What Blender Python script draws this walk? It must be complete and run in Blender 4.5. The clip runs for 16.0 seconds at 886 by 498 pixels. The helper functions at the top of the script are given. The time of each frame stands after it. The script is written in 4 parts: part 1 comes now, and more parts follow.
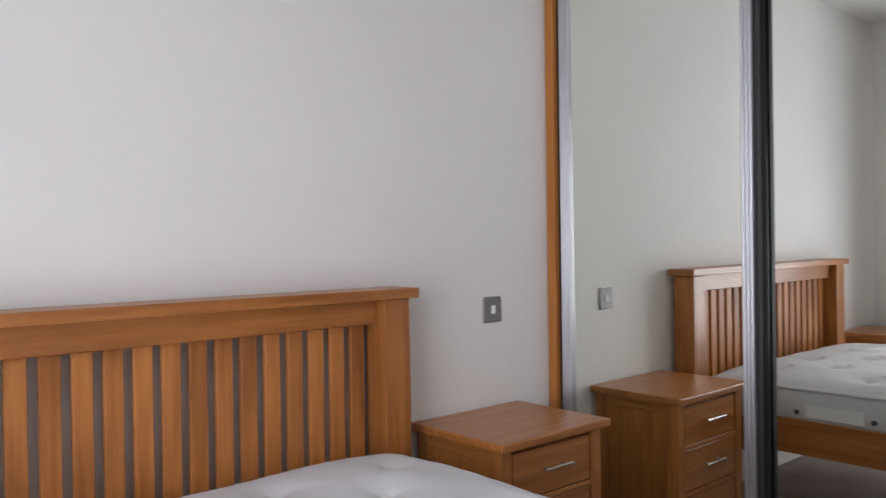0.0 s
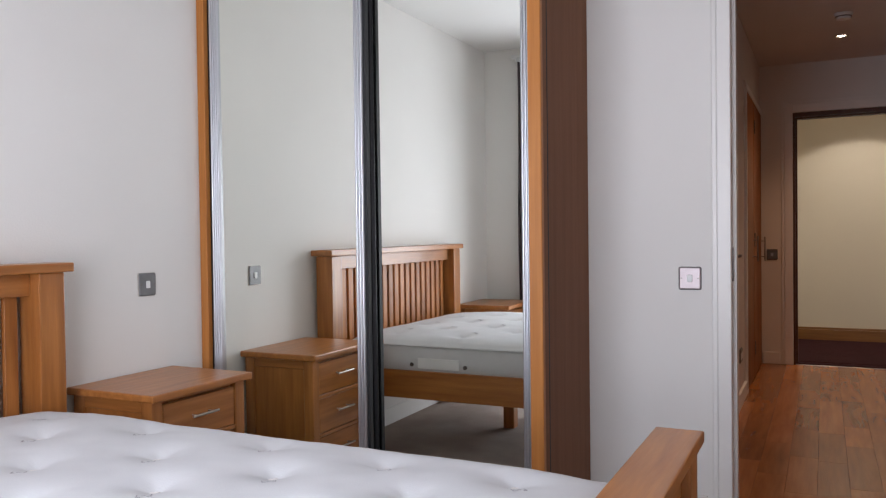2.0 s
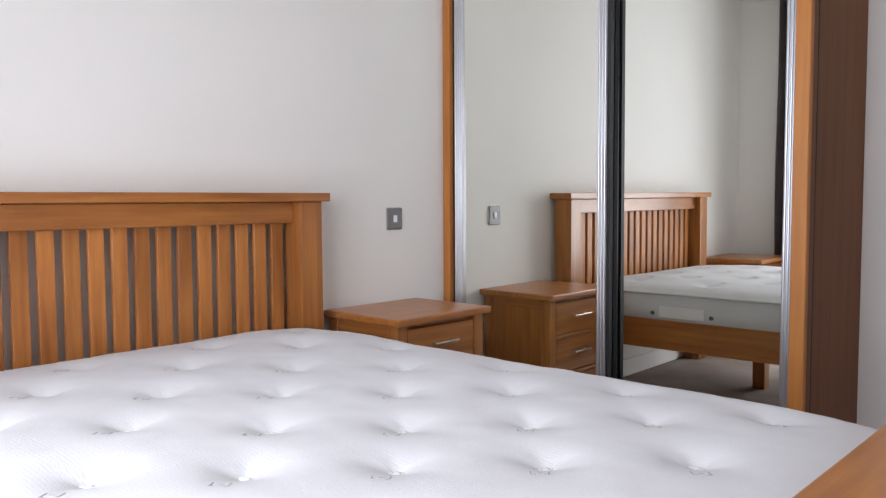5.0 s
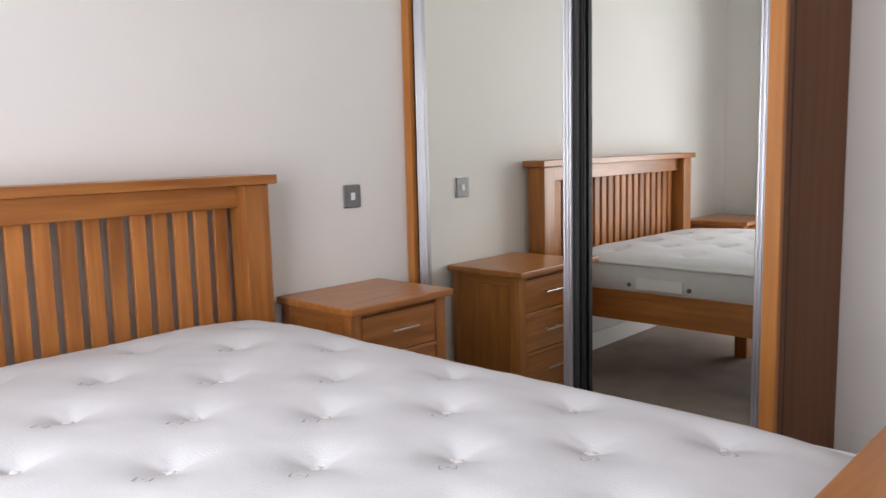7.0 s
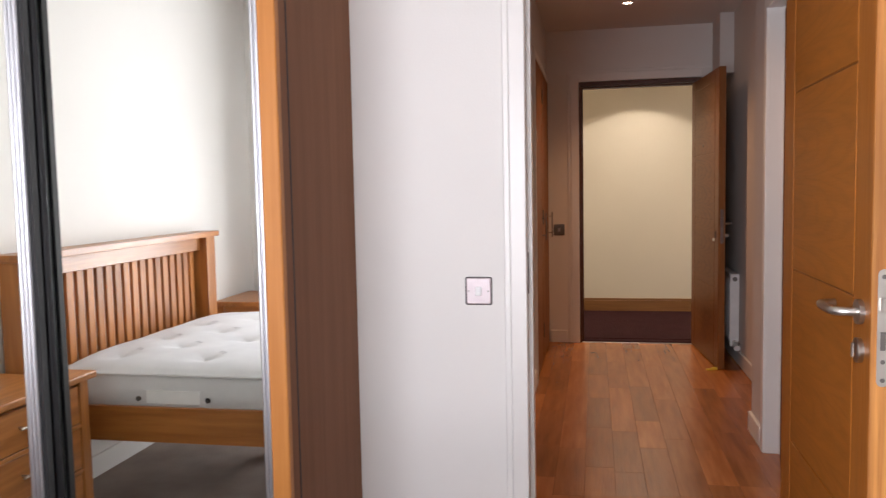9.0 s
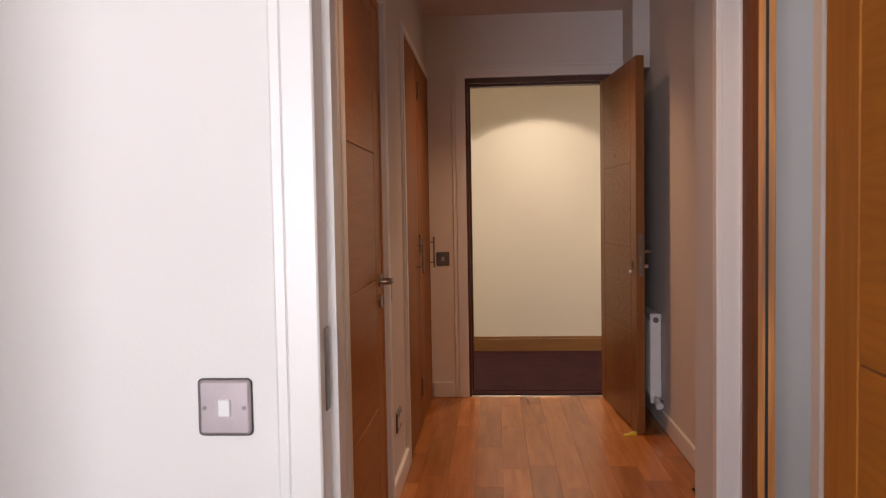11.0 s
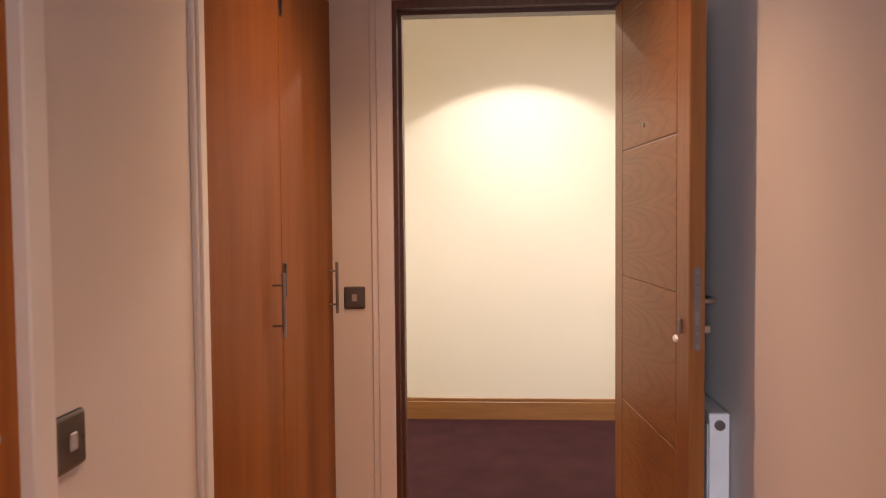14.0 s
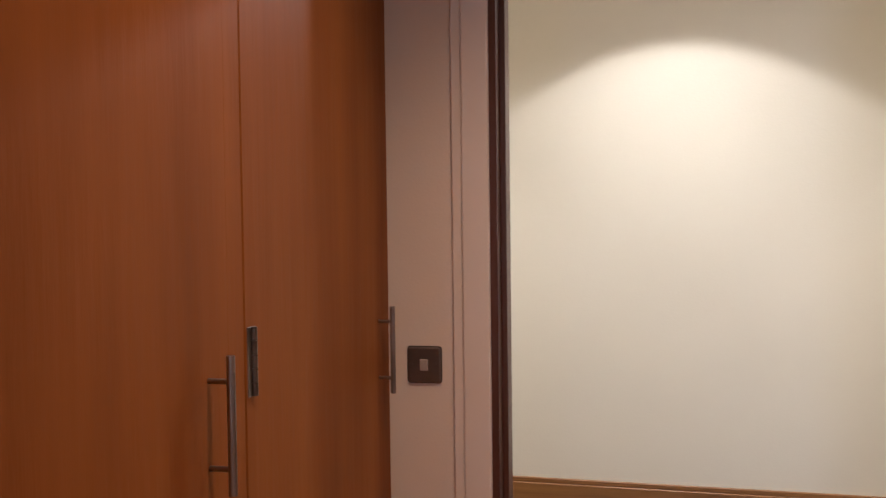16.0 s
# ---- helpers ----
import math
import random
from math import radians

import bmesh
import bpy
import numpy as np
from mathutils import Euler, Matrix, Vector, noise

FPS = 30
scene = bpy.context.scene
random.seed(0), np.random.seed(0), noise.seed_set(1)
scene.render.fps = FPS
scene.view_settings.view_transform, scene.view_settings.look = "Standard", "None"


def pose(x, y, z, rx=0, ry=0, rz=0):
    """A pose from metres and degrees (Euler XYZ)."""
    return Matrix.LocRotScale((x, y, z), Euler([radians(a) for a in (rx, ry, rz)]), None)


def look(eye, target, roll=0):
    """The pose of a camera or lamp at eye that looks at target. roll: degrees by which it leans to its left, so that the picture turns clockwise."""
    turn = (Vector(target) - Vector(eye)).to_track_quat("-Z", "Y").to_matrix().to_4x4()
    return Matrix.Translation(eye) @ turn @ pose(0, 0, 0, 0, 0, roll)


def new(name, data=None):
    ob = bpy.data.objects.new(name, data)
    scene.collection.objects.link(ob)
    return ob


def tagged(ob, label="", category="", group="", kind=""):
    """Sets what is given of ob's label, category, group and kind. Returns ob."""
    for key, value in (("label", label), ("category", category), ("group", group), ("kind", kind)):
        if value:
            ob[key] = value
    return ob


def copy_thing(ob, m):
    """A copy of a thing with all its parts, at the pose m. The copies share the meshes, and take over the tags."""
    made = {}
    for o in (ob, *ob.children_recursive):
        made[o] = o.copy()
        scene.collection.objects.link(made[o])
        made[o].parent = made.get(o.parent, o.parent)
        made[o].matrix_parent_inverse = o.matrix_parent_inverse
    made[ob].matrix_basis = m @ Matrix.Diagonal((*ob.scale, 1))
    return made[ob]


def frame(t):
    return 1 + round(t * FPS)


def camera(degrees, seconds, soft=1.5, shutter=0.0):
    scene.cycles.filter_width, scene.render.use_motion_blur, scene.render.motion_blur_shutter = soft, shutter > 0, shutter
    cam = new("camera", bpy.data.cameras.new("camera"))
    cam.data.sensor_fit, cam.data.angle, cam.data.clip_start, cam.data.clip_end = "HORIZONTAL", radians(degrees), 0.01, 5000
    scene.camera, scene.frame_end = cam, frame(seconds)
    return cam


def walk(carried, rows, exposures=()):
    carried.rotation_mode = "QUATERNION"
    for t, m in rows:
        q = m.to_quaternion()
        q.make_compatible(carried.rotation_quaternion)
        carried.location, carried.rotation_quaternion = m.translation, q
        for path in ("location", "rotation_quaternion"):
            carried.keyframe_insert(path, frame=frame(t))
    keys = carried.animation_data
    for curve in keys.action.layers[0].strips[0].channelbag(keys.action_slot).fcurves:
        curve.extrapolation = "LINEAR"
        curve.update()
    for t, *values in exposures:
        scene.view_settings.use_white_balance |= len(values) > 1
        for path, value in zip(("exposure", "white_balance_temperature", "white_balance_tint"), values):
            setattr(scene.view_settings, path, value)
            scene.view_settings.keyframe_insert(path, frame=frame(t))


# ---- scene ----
LENS = 58.5
PATH = [
    (0, (0.513, 0.426, 1.178), (-0.987, 1.749, 1.161), -0.8),
    (0.5, (0.665, 0.32, 1.189), (-0.588, 1.878, 1.163), -0.8),
    (1, (0.79, 0.245, 1.158), (-0.219, 1.972, 1.123), -0.8),
    (1.5, (0.868, 0.176, 1.135), (-0.019, 1.968, 1.098), -0.8),
    (2, (0.918, 0.119, 1.123), (0.049, 1.92, 1.086), -0.7),
    (2.5, (0.895, 0.08, 1.098), (-0.001, 1.868, 1.062), -0.7),
    (3, (0.88, 0.072, 1.07), (-0.12, 1.803, 1.038), -0.6),
    (3.5, (0.893, 0.093, 1.052), (-0.238, 1.741, 1.027), -0.6),
    (4, (0.896, 0.125, 1.031), (-0.312, 1.719, 1.004), -0.6),
    (4.5, (0.882, 0.134, 1.019), (-0.407, 1.661, 0.958), -0.6),
    (4.7, (0.88, 0.138, 1.018), (-0.448, 1.631, 0.932), -0.5),
    (6.8, (0.884, 0.355, 1.114), (-0.507, 1.767, 0.848), -0.8),
    (7, (0.872, 0.372, 1.119), (-0.475, 1.83, 0.866), -1.3),
    (7.5, (0.881, 0.445, 1.194), (-0.297, 2.043, 0.952), -1.2),
    (8, (0.868, 0.53, 1.233), (-0.069, 2.286, 1.032), -1.1),
    (8.5, (0.838, 0.652, 1.258), (0.183, 2.535, 1.093), -1.2),
    (9, (0.81, 0.843, 1.261), (0.431, 2.801, 1.112), -1.1),
    (9.5, (0.834, 1.112, 1.257), (0.611, 3.095, 1.117), -1.1),
    (9.7, (0.847, 1.22, 1.252), (0.651, 3.205, 1.116), -1.1),
    (11.8, (0.884, 2.636, 1.238), (0.765, 4.631, 1.152), -0.7),
    (12, (0.898, 2.745, 1.241), (0.782, 4.740, 1.153), -0.6),
    (12.5, (0.968, 3.087, 1.251), (0.850, 5.082, 1.165), -0.6),
    (13, (1.01, 3.438, 1.244), (0.887, 5.432, 1.158), -0.6),
    (13.5, (1.049, 3.779, 1.232), (0.925, 5.773, 1.148), -0.6),
    (14, (1.087, 4.185, 1.247), (0.953, 6.178, 1.162), -0.5),
    (14.5, (1.062, 4.577, 1.257), (0.917, 6.569, 1.165), -0.4),
    (15, (1.035, 4.947, 1.248), (0.868, 6.938, 1.155), -0.4),
    (15.5, (1.019, 5.229, 1.26), (0.785, 7.213, 1.17), -0.2),
    (16, (0.979, 5.477, 1.254), (0.543, 7.428, 1.194), -0.7),
]
cam = camera(LENS, 16.0, soft=1.2, shutter=0.2)
walk(cam, [(t, look(eye, target, roll)) for t, eye, target, roll in PATH],
     [(0, -0.62, 6200, 15), (0.5, -0.62, 6200, 15), (1.0, -0.35, 6200, 15), (1.5, -0.32, 6150, 15), (2.0, -0.26, 6100, 15), (3.0, -0.15, 6100, 15), (3.5, -0.25, 6100, 14), (4.5, -0.27, 6150, 14), (7.0, -0.25, 6450, 15), (7.5, 0.05, 6450, 15), (8.0, 0.07, 6450, 15), (8.5, 0.25, 6400, 16), (9.7, 0.4, 6400, 17),
      (11.8, 0.62, 6800, 20), (12.5, 1.12, 7500, 20), (13.0, 1.18, 6400, 17), (13.5, 1.37, 5950, 17), (14.0, 1.40, 5900, 17), (14.5, 1.19, 5700, 17), (15.0, 0.90, 5450, 15), (16.0, 0.95, 5250, 14)])

# ---------- world, sun, lamps ----------
world = bpy.data.worlds.new("world")
scene.world = world
world.use_nodes = True
wn = world.node_tree
sky = wn.nodes.new("ShaderNodeTexSky")
sky.sky_type, sky.sun_disc = "NISHITA", False
sky.sun_elevation, sky.sun_rotation = radians(38), radians(150)
wn.nodes["Background"].inputs[1].default_value = 0.12
wn.links.new(sky.outputs[0], wn.nodes["Background"].inputs[0])

CEIL = 2.48          # bedroom ceiling
HCEIL = 2.50         # hall ceiling


def lamp(name, kind, m, energy, colour, **more):
    data = bpy.data.lights.new(name, kind)
    data.energy, data.color = energy, colour
    for key, value in more.items():
        if key == "size":
            data.shape, data.size, data.size_y = "RECTANGLE", value[0], value[1]
        elif key == "radius":
            data.shadow_soft_size = value
        elif key == "cone":
            data.spot_size, data.spot_blend = radians(value[0]), value[1]
    ob = new(name, data)
    ob.matrix_world = m
    return ob


sun = lamp("sun", "SUN", look((-3, -6, 6), (0, 0, 0)), 0.5, (1.0, 0.96, 0.9))
sun.data.angle = radians(30)
# daylight through the bedroom window; the side room's comes from an added unseen lamp
lamp("window_daylight", "AREA", look((-0.03, -0.62, 1.07), (-0.08, 2.0, 0.90)), 93, (0.93, 0.96, 1.0), size=(1.42, 1.85))
lamp("side_room_daylight", "AREA", look((2.6, 3.05, 1.5), (2.4, 5.3, 1.3)), 6.8, (0.9, 0.95, 1.0), size=(1.4, 1.4))
# recessed downlights
WARM = (1.0, 0.56, 0.27)
lamp("hall_spot", "SPOT", look((1.03, 6.44, 2.485), (1.03, 6.44, 0)), 36, WARM, radius=0.03, cone=(110, 0.9))
lamp("hall_spill", "SPOT", look((1.03, 6.44, 2.484), (1.03, 6.44, 0)), 3.4, WARM, radius=0.03, cone=(150, 0.8))
# near-end lamp is unseen, added to warm and brighten this part of the hall
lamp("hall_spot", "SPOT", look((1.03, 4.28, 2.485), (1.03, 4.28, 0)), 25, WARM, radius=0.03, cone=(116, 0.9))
# outer two are unseen, added to brighten the corridor; beams lean towards the hall
for cx in (-0.75, 1.22, 3.2):
    lamp("corridor_spot", "SPOT", look((cx, 8.29, 2.485), (cx, 8.29, 0)), 21, (1.0, 0.87, 0.69), radius=0.03, cone=(110, 0.16))
    lamp("corridor_beam", "SPOT", look((cx, 8.29, 2.484), (cx, 7.5, 0)), 43, (1.0, 0.87, 0.69), radius=0.03, cone=(150, 0.9))

# ---------- materials ----------


def material(name, colour, rough=0.5, metal=0.0, colour2=None, scale=8.0, stretch=(1, 1, 1), detail=6.0, contrast=(0.3, 0.7),
             bump=0.0, bump_scale=60.0, spec=0.5, random_tint=0.0, coat=0.0):
    mat = bpy.data.materials.new(name)
    mat.use_nodes = True
    nt = mat.node_tree
    n, link = nt.nodes, nt.links.new
    bsdf = n["Principled BSDF"]
    bsdf.inputs["Roughness"].default_value = rough
    bsdf.inputs["Metallic"].default_value = metal
    bsdf.inputs["Specular IOR Level"].default_value = spec
    bsdf.inputs["Coat Weight"].default_value = coat
    bsdf.inputs["Coat Roughness"].default_value = 0.28
    coord = n.new("ShaderNodeTexCoord")
    mapping = n.new("ShaderNodeMapping")
    mapping.inputs["Scale"].default_value = stretch
    link(coord.outputs["Object"], mapping.inputs[0])
    c1 = (*colour, 1)
    c2 = (*(colour2 or tuple(0.9 * c for c in colour)), 1)
    tex = n.new("ShaderNodeTexNoise")
    tex.inputs["Scale"].default_value, tex.inputs["Detail"].default_value = scale, detail
    link(mapping.outputs[0], tex.inputs["Vector"])
    ramp = n.new("ShaderNodeValToRGB")
    ramp.color_ramp.elements[0].position, ramp.color_ramp.elements[1].position = contrast
    ramp.color_ramp.elements[0].color, ramp.color_ramp.elements[1].color = c2, c1
    link(tex.outputs[0], ramp.inputs[0])
    out = ramp.outputs[0]
    if random_tint:
        info = n.new("ShaderNodeObjectInfo")
        rng = n.new("ShaderNodeMapRange")
        rng.inputs[3].default_value, rng.inputs[4].default_value = 1 - random_tint, 1 + random_tint
        link(info.outputs["Random"], rng.inputs[0])
        hsv = n.new("ShaderNodeHueSaturation")
        link(rng.outputs[0], hsv.inputs["Value"])
        link(out, hsv.inputs["Color"])
        out = hsv.outputs[0]
        add = n.new("ShaderNodeVectorMath")
        add.operation = "ADD"
        mul = n.new("ShaderNodeVectorMath")
        mul.operation = "SCALE"
        link(coord.outputs["Object"], add.inputs[0])
        comb = n.new("ShaderNodeCombineXYZ")
        link(info.outputs["Random"], comb.inputs[0])
        link(info.outputs["Random"], comb.inputs[2])
        link(comb.outputs[0], mul.inputs[0])
        mul.inputs["Scale"].default_value = 17.0
        link(mul.outputs[0], add.inputs[1])
        link(add.outputs[0], mapping.inputs[0])
    link(out, bsdf.inputs["Base Color"])
    if bump:
        fine = n.new("ShaderNodeTexNoise")
        fine.inputs["Scale"].default_value, fine.inputs["Detail"].default_value = bump_scale, 4.0
        link(mapping.outputs[0], fine.inputs["Vector"])
        b = n.new("ShaderNodeBump")
        b.inputs["Strength"].default_value, b.inputs["Distance"].default_value = bump, 0.01
        link(fine.outputs[0], b.inputs["Height"])
        link(b.outputs[0], bsdf.inputs["Normal"])
    return mat


def wood(name, light, dark, grain=(14, 14, 1.1), rough=0.42, figure=0.35, tint=0.0, coat=0.0, spec=0.4, fine=8):
    """Straight grain with cathedral figure: stretched noise over distorted rings."""
    mat = material(name, light, rough, 0, dark, 3.0, grain, fine, (0.28, 0.72), bump=0.12, bump_scale=14, random_tint=tint, coat=coat, spec=spec)
    nt = mat.node_tree
    n, link = nt.nodes, nt.links.new
    bsdf = n["Principled BSDF"]
    mapping = next(x for x in n if x.type == "MAPPING")
    base = bsdf.inputs["Base Color"].links[0].from_socket
    soft = n.new("ShaderNodeMapping")
    soft.inputs["Scale"].default_value = tuple(0.5 * g for g in grain)
    link(mapping.inputs[0].links[0].from_socket, soft.inputs[0])
    wave = n.new("ShaderNodeTexWave")
    wave.wave_type, wave.bands_direction = "RINGS", "Z"
    wave.inputs["Scale"].default_value, wave.inputs["Distortion"].default_value = 0.55, 5.0
    wave.inputs["Detail"].default_value, wave.inputs["Detail Scale"].default_value = 3.0, 0.7
    link(soft.outputs[0], wave.inputs["Vector"])
    ramp = n.new("ShaderNodeValToRGB")
    ramp.color_ramp.elements[0].color = (0.55, 0.5, 0.46, 1)
    ramp.color_ramp.elements[1].color = (1, 1, 1, 1)
    ramp.color_ramp.elements[1].position = 0.45
    link(wave.outputs[0], ramp.inputs[0])
    mix = n.new("ShaderNodeMix")
    mix.data_type, mix.blend_type = "RGBA", "MULTIPLY"
    mix.inputs[0].default_value = figure
    link(base, mix.inputs[6])
    link(ramp.outputs[0], mix.inputs[7])
    link(mix.outputs[2], bsdf.inputs["Base Color"])
    return mat


def veneer(name, light, dark, figure=0.3):
    """Book-matched crown-cut veneer: nested arches lying on their side, repeated up the panel."""
    mat = material(name, light, 0.38, 0, tuple(0.80 * c for c in light), 3.0, (1.2, 12, 12), 8, (0.3, 0.7), bump=0.08, bump_scale=14, random_tint=0.05, spec=0.2)
    nt = mat.node_tree
    n, link = nt.nodes, nt.links.new
    bsdf = n["Principled BSDF"]
    base = bsdf.inputs["Base Color"].links[0].from_socket
    coord = n.new("ShaderNodeTexCoord")
    sep, comb = n.new("ShaderNodeSeparateXYZ"), n.new("ShaderNodeCombineXYZ")
    link(coord.outputs["Object"], sep.inputs[0])
    fold = n.new("ShaderNodeMath")
    fold.operation = "PINGPONG"
    fold.inputs[1].default_value = 0.085
    link(sep.outputs[2], fold.inputs[0])
    sx, sz = n.new("ShaderNodeMath"), n.new("ShaderNodeMath")
    sx.operation = sz.operation = "MULTIPLY"
    sx.inputs[1].default_value, sz.inputs[1].default_value = 0.26, 1.9
    link(sep.outputs[0], sx.inputs[0])
    link(fold.outputs[0], sz.inputs[0])
    link(sx.outputs[0], comb.inputs[0])
    link(sz.outputs[0], comb.inputs[2])
    wave = n.new("ShaderNodeTexWave")
    wave.wave_type, wave.rings_direction = "RINGS", "Y"
    wave.inputs["Scale"].default_value, wave.inputs["Distortion"].default_value = 9.0, 4.5
    wave.inputs["Detail"].default_value, wave.inputs["Detail Scale"].default_value = 3.0, 1.6
    link(comb.outputs[0], wave.inputs["Vector"])
    ramp = n.new("ShaderNodeValToRGB")
    ramp.color_ramp.elements[0].position, ramp.color_ramp.elements[1].position = 0.02, 0.38
    ramp.color_ramp.elements[0].color = (*(d / c for c, d in zip(light, dark)), 1)
    ramp.color_ramp.elements[1].color = (1, 1, 1, 1)
    link(wave.outputs[0], ramp.inputs[0])
    mix = n.new("ShaderNodeMix")
    mix.data_type, mix.blend_type = "RGBA", "MULTIPLY"
    mix.inputs[0].default_value = figure
    link(base, mix.inputs[6])
    link(ramp.outputs[0], mix.inputs[7])
    link(mix.outputs[2], bsdf.inputs["Base Color"])
    return mat


M = {}
M["paint"] = material("wall_paint", (0.80, 0.78, 0.75), 0.75, 0, (0.77, 0.75, 0.72), 1.5, detail=4, bump=0.06, bump_scale=140, spec=0.25)
M["ceiling"] = material("ceiling_paint", (0.82, 0.81, 0.79), 0.85, 0, (0.80, 0.79, 0.77), 1.2, bump=0.05, bump_scale=120, spec=0.2)
# wall paint toned down: the hall's dimmer light is put into the colour
M["dimmed_paint"] = material("wall_paint_dimmed", (0.70, 0.66, 0.625), 0.75, 0, (0.66, 0.62, 0.585), 1.5, detail=4, bump=0.06, bump_scale=140, spec=0.25)
M["trim"] = material("trim_gloss_paint", (0.80, 0.78, 0.75), 0.35, 0, (0.77, 0.75, 0.72), 3, bump=0.04, bump_scale=30)
M["corridor"] = material("corridor_paint", (0.80, 0.74, 0.62), 0.8, 0, (0.77, 0.71, 0.59), 1.5, bump=0.06, bump_scale=120, spec=0.2)
M["oak_z"] = wood("oak_upright", (0.47, 0.185, 0.045), (0.30, 0.103, 0.022), rough=0.36, spec=0.45, coat=0.28)
M["oak_y"] = wood("oak_across", (0.47, 0.185, 0.045), (0.30, 0.103, 0.022), (14, 1.1, 14), rough=0.36, spec=0.45, coat=0.28)
M["oak_x"] = wood("oak_along", (0.47, 0.185, 0.045), (0.30, 0.103, 0.022), (1.1, 14, 14), rough=0.36, spec=0.45, coat=0.28)
M["slat"] = wood("oak_slat", (0.52, 0.202, 0.050), (0.33, 0.113, 0.026), (16, 16, 1.2), rough=0.42, figure=0.6, tint=0.10, spec=0.4)
M["ward"] = wood("wardrobe_frame_oak", (0.49, 0.20, 0.050), (0.40, 0.15, 0.034), (22, 22, 0.9), 0.4, 0.15, spec=0.25)
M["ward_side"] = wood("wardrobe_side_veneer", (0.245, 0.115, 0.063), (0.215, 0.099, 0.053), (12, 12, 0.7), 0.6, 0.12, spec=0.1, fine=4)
M["door_panel"] = veneer("door_veneer_across", (0.41, 0.138, 0.019), (0.25, 0.075, 0.010), 0.2)
M["door_figured"] = veneer("door_veneer_figured", (0.245, 0.095, 0.021), (0.15, 0.053, 0.010), 0.45)
M["door_stile"] = wood("door_veneer_upright", (0.44, 0.155, 0.024), (0.34, 0.108, 0.016), (18, 18, 1.0), 0.38, 0.22, spec=0.2)
M["door_fire"] = wood("fire_door_veneer", (0.245, 0.092, 0.020), (0.185, 0.066, 0.013), (18, 18, 1.0), 0.38, 0.22, spec=0.3)
M["door_side"] = wood("side_door_veneer", (0.21, 0.068, 0.014), (0.17, 0.052, 0.010), (8, 8, 0.6), 0.6, 0.1, spec=0.06, fine=3)
M["door_edge"] = wood("door_lipping", (0.70, 0.315, 0.080), (0.42, 0.150, 0.032), (26, 26, 0.9), 0.45, 0.75)
M["cup"] = wood("cupboard_veneer", (0.305, 0.107, 0.018), (0.205, 0.066, 0.010), (3.0, 3.0, 0.3), 0.46, 0.14, fine=5, spec=0.12)
M["frame_dark"] = wood("dark_door_frame", (0.10, 0.035, 0.015), (0.07, 0.022, 0.01), (20, 20, 1.0), 0.4, 0.2)
M["plank"] = wood("floor_plank", (0.48, 0.178, 0.041), (0.31, 0.101, 0.021), (9, 0.9, 9), 0.2, 0.2, tint=0.22, spec=0.45)
M["groove_oak"] = material("groove_oak", (0.22, 0.08, 0.022), 0.6)
M["groove"] = material("floor_underlay", (0.20, 0.072, 0.020), 0.7)
M["skirt_oak"] = wood("oak_skirting", (0.30, 0.14, 0.04), (0.23, 0.10, 0.03), (1.1, 16, 16), 0.4, 0.2)
M["carpet"] = material("bedroom_carpet", (0.52, 0.44, 0.385), 0.95, 0, (0.41, 0.34, 0.295), 5, detail=8, bump=0.9, bump_scale=420, spec=0.1)
M["burgundy"] = material("corridor_carpet", (0.058, 0.020, 0.022), 0.95, 0, (0.040, 0.014, 0.016), 6, detail=8, bump=0.9, bump_scale=380, spec=0.1)
M["alu"] = material("brushed_aluminium", (0.62, 0.63, 0.66), 0.32, 0.9, (0.5, 0.51, 0.54), 5, (40, 40, 0.4))
M["steel"] = material("satin_steel", (0.60, 0.57, 0.53), 0.3, 1.0, (0.5, 0.47, 0.43), 12)
M["steel_pale"] = material("pale_steel", (0.40, 0.345, 0.35), 0.40, 0.6, (0.35, 0.30, 0.305), 20)
M["rocker_grey"] = material("grey_rocker", (0.42, 0.40, 0.40), 0.4)
M["steel_grey"] = material("grey_steel", (0.20, 0.20, 0.205), 0.4, 0.3, (0.16, 0.16, 0.165), 20)
M["steel_dark"] = material("dark_steel", (0.22, 0.20, 0.19), 0.35, 0.9, (0.16, 0.15, 0.14), 14)
M["steel_bar"] = material("brushed_steel_bar", (0.42, 0.39, 0.37), 0.32, 1.0, (0.26, 0.245, 0.235), 14)
M["lock_plate"] = material("dark_lock_plate", (0.17, 0.135, 0.12), 0.5, 0.4, (0.13, 0.10, 0.09), 14)
M["hinge"] = material("bronzed_hinge", (0.22, 0.195, 0.18), 0.3, 0.85, (0.11, 0.095, 0.085), 14)
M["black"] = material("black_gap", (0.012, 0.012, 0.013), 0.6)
M["black_stile"] = material("dark_stile", (0.014, 0.014, 0.016), 0.42, 0.0, (0.011, 0.011, 0.012), 6, spec=0.3)
M["white_plastic"] = material("white_plastic", (0.8, 0.8, 0.79), 0.35)
M["radiator"] = material("radiator_enamel", (0.80, 0.80, 0.80), 0.3)
M["red"] = material("red_enamel", (0.42, 0.012, 0.014), 0.25, 0, (0.36, 0.008, 0.01), 6)
M["mirror"] = material("mirror_glass", (0.92, 0.945, 0.895), 0.012, 1.0, (0.92, 0.945, 0.895))
M["curtain"] = material("curtain_cloth", (0.16, 0.125, 0.13), 0.9, 0, (0.12, 0.094, 0.098), 10, bump=0.3, bump_scale=300, spec=0.2)
M["yellow"] = material("yellow_rubber", (0.75, 0.55, 0.05), 0.5)
M["wardrobe_in"] = material("wardrobe_back", (0.2, 0.15, 0.1), 0.7)
M["stitch"] = material("stitch_thread", (0.44, 0.42, 0.45), 0.9)
M["wadding"] = material("tuft_felt", (0.80, 0.77, 0.75), 0.95)
M["label"] = material("mattress_label", (0.50, 0.50, 0.51), 0.5)
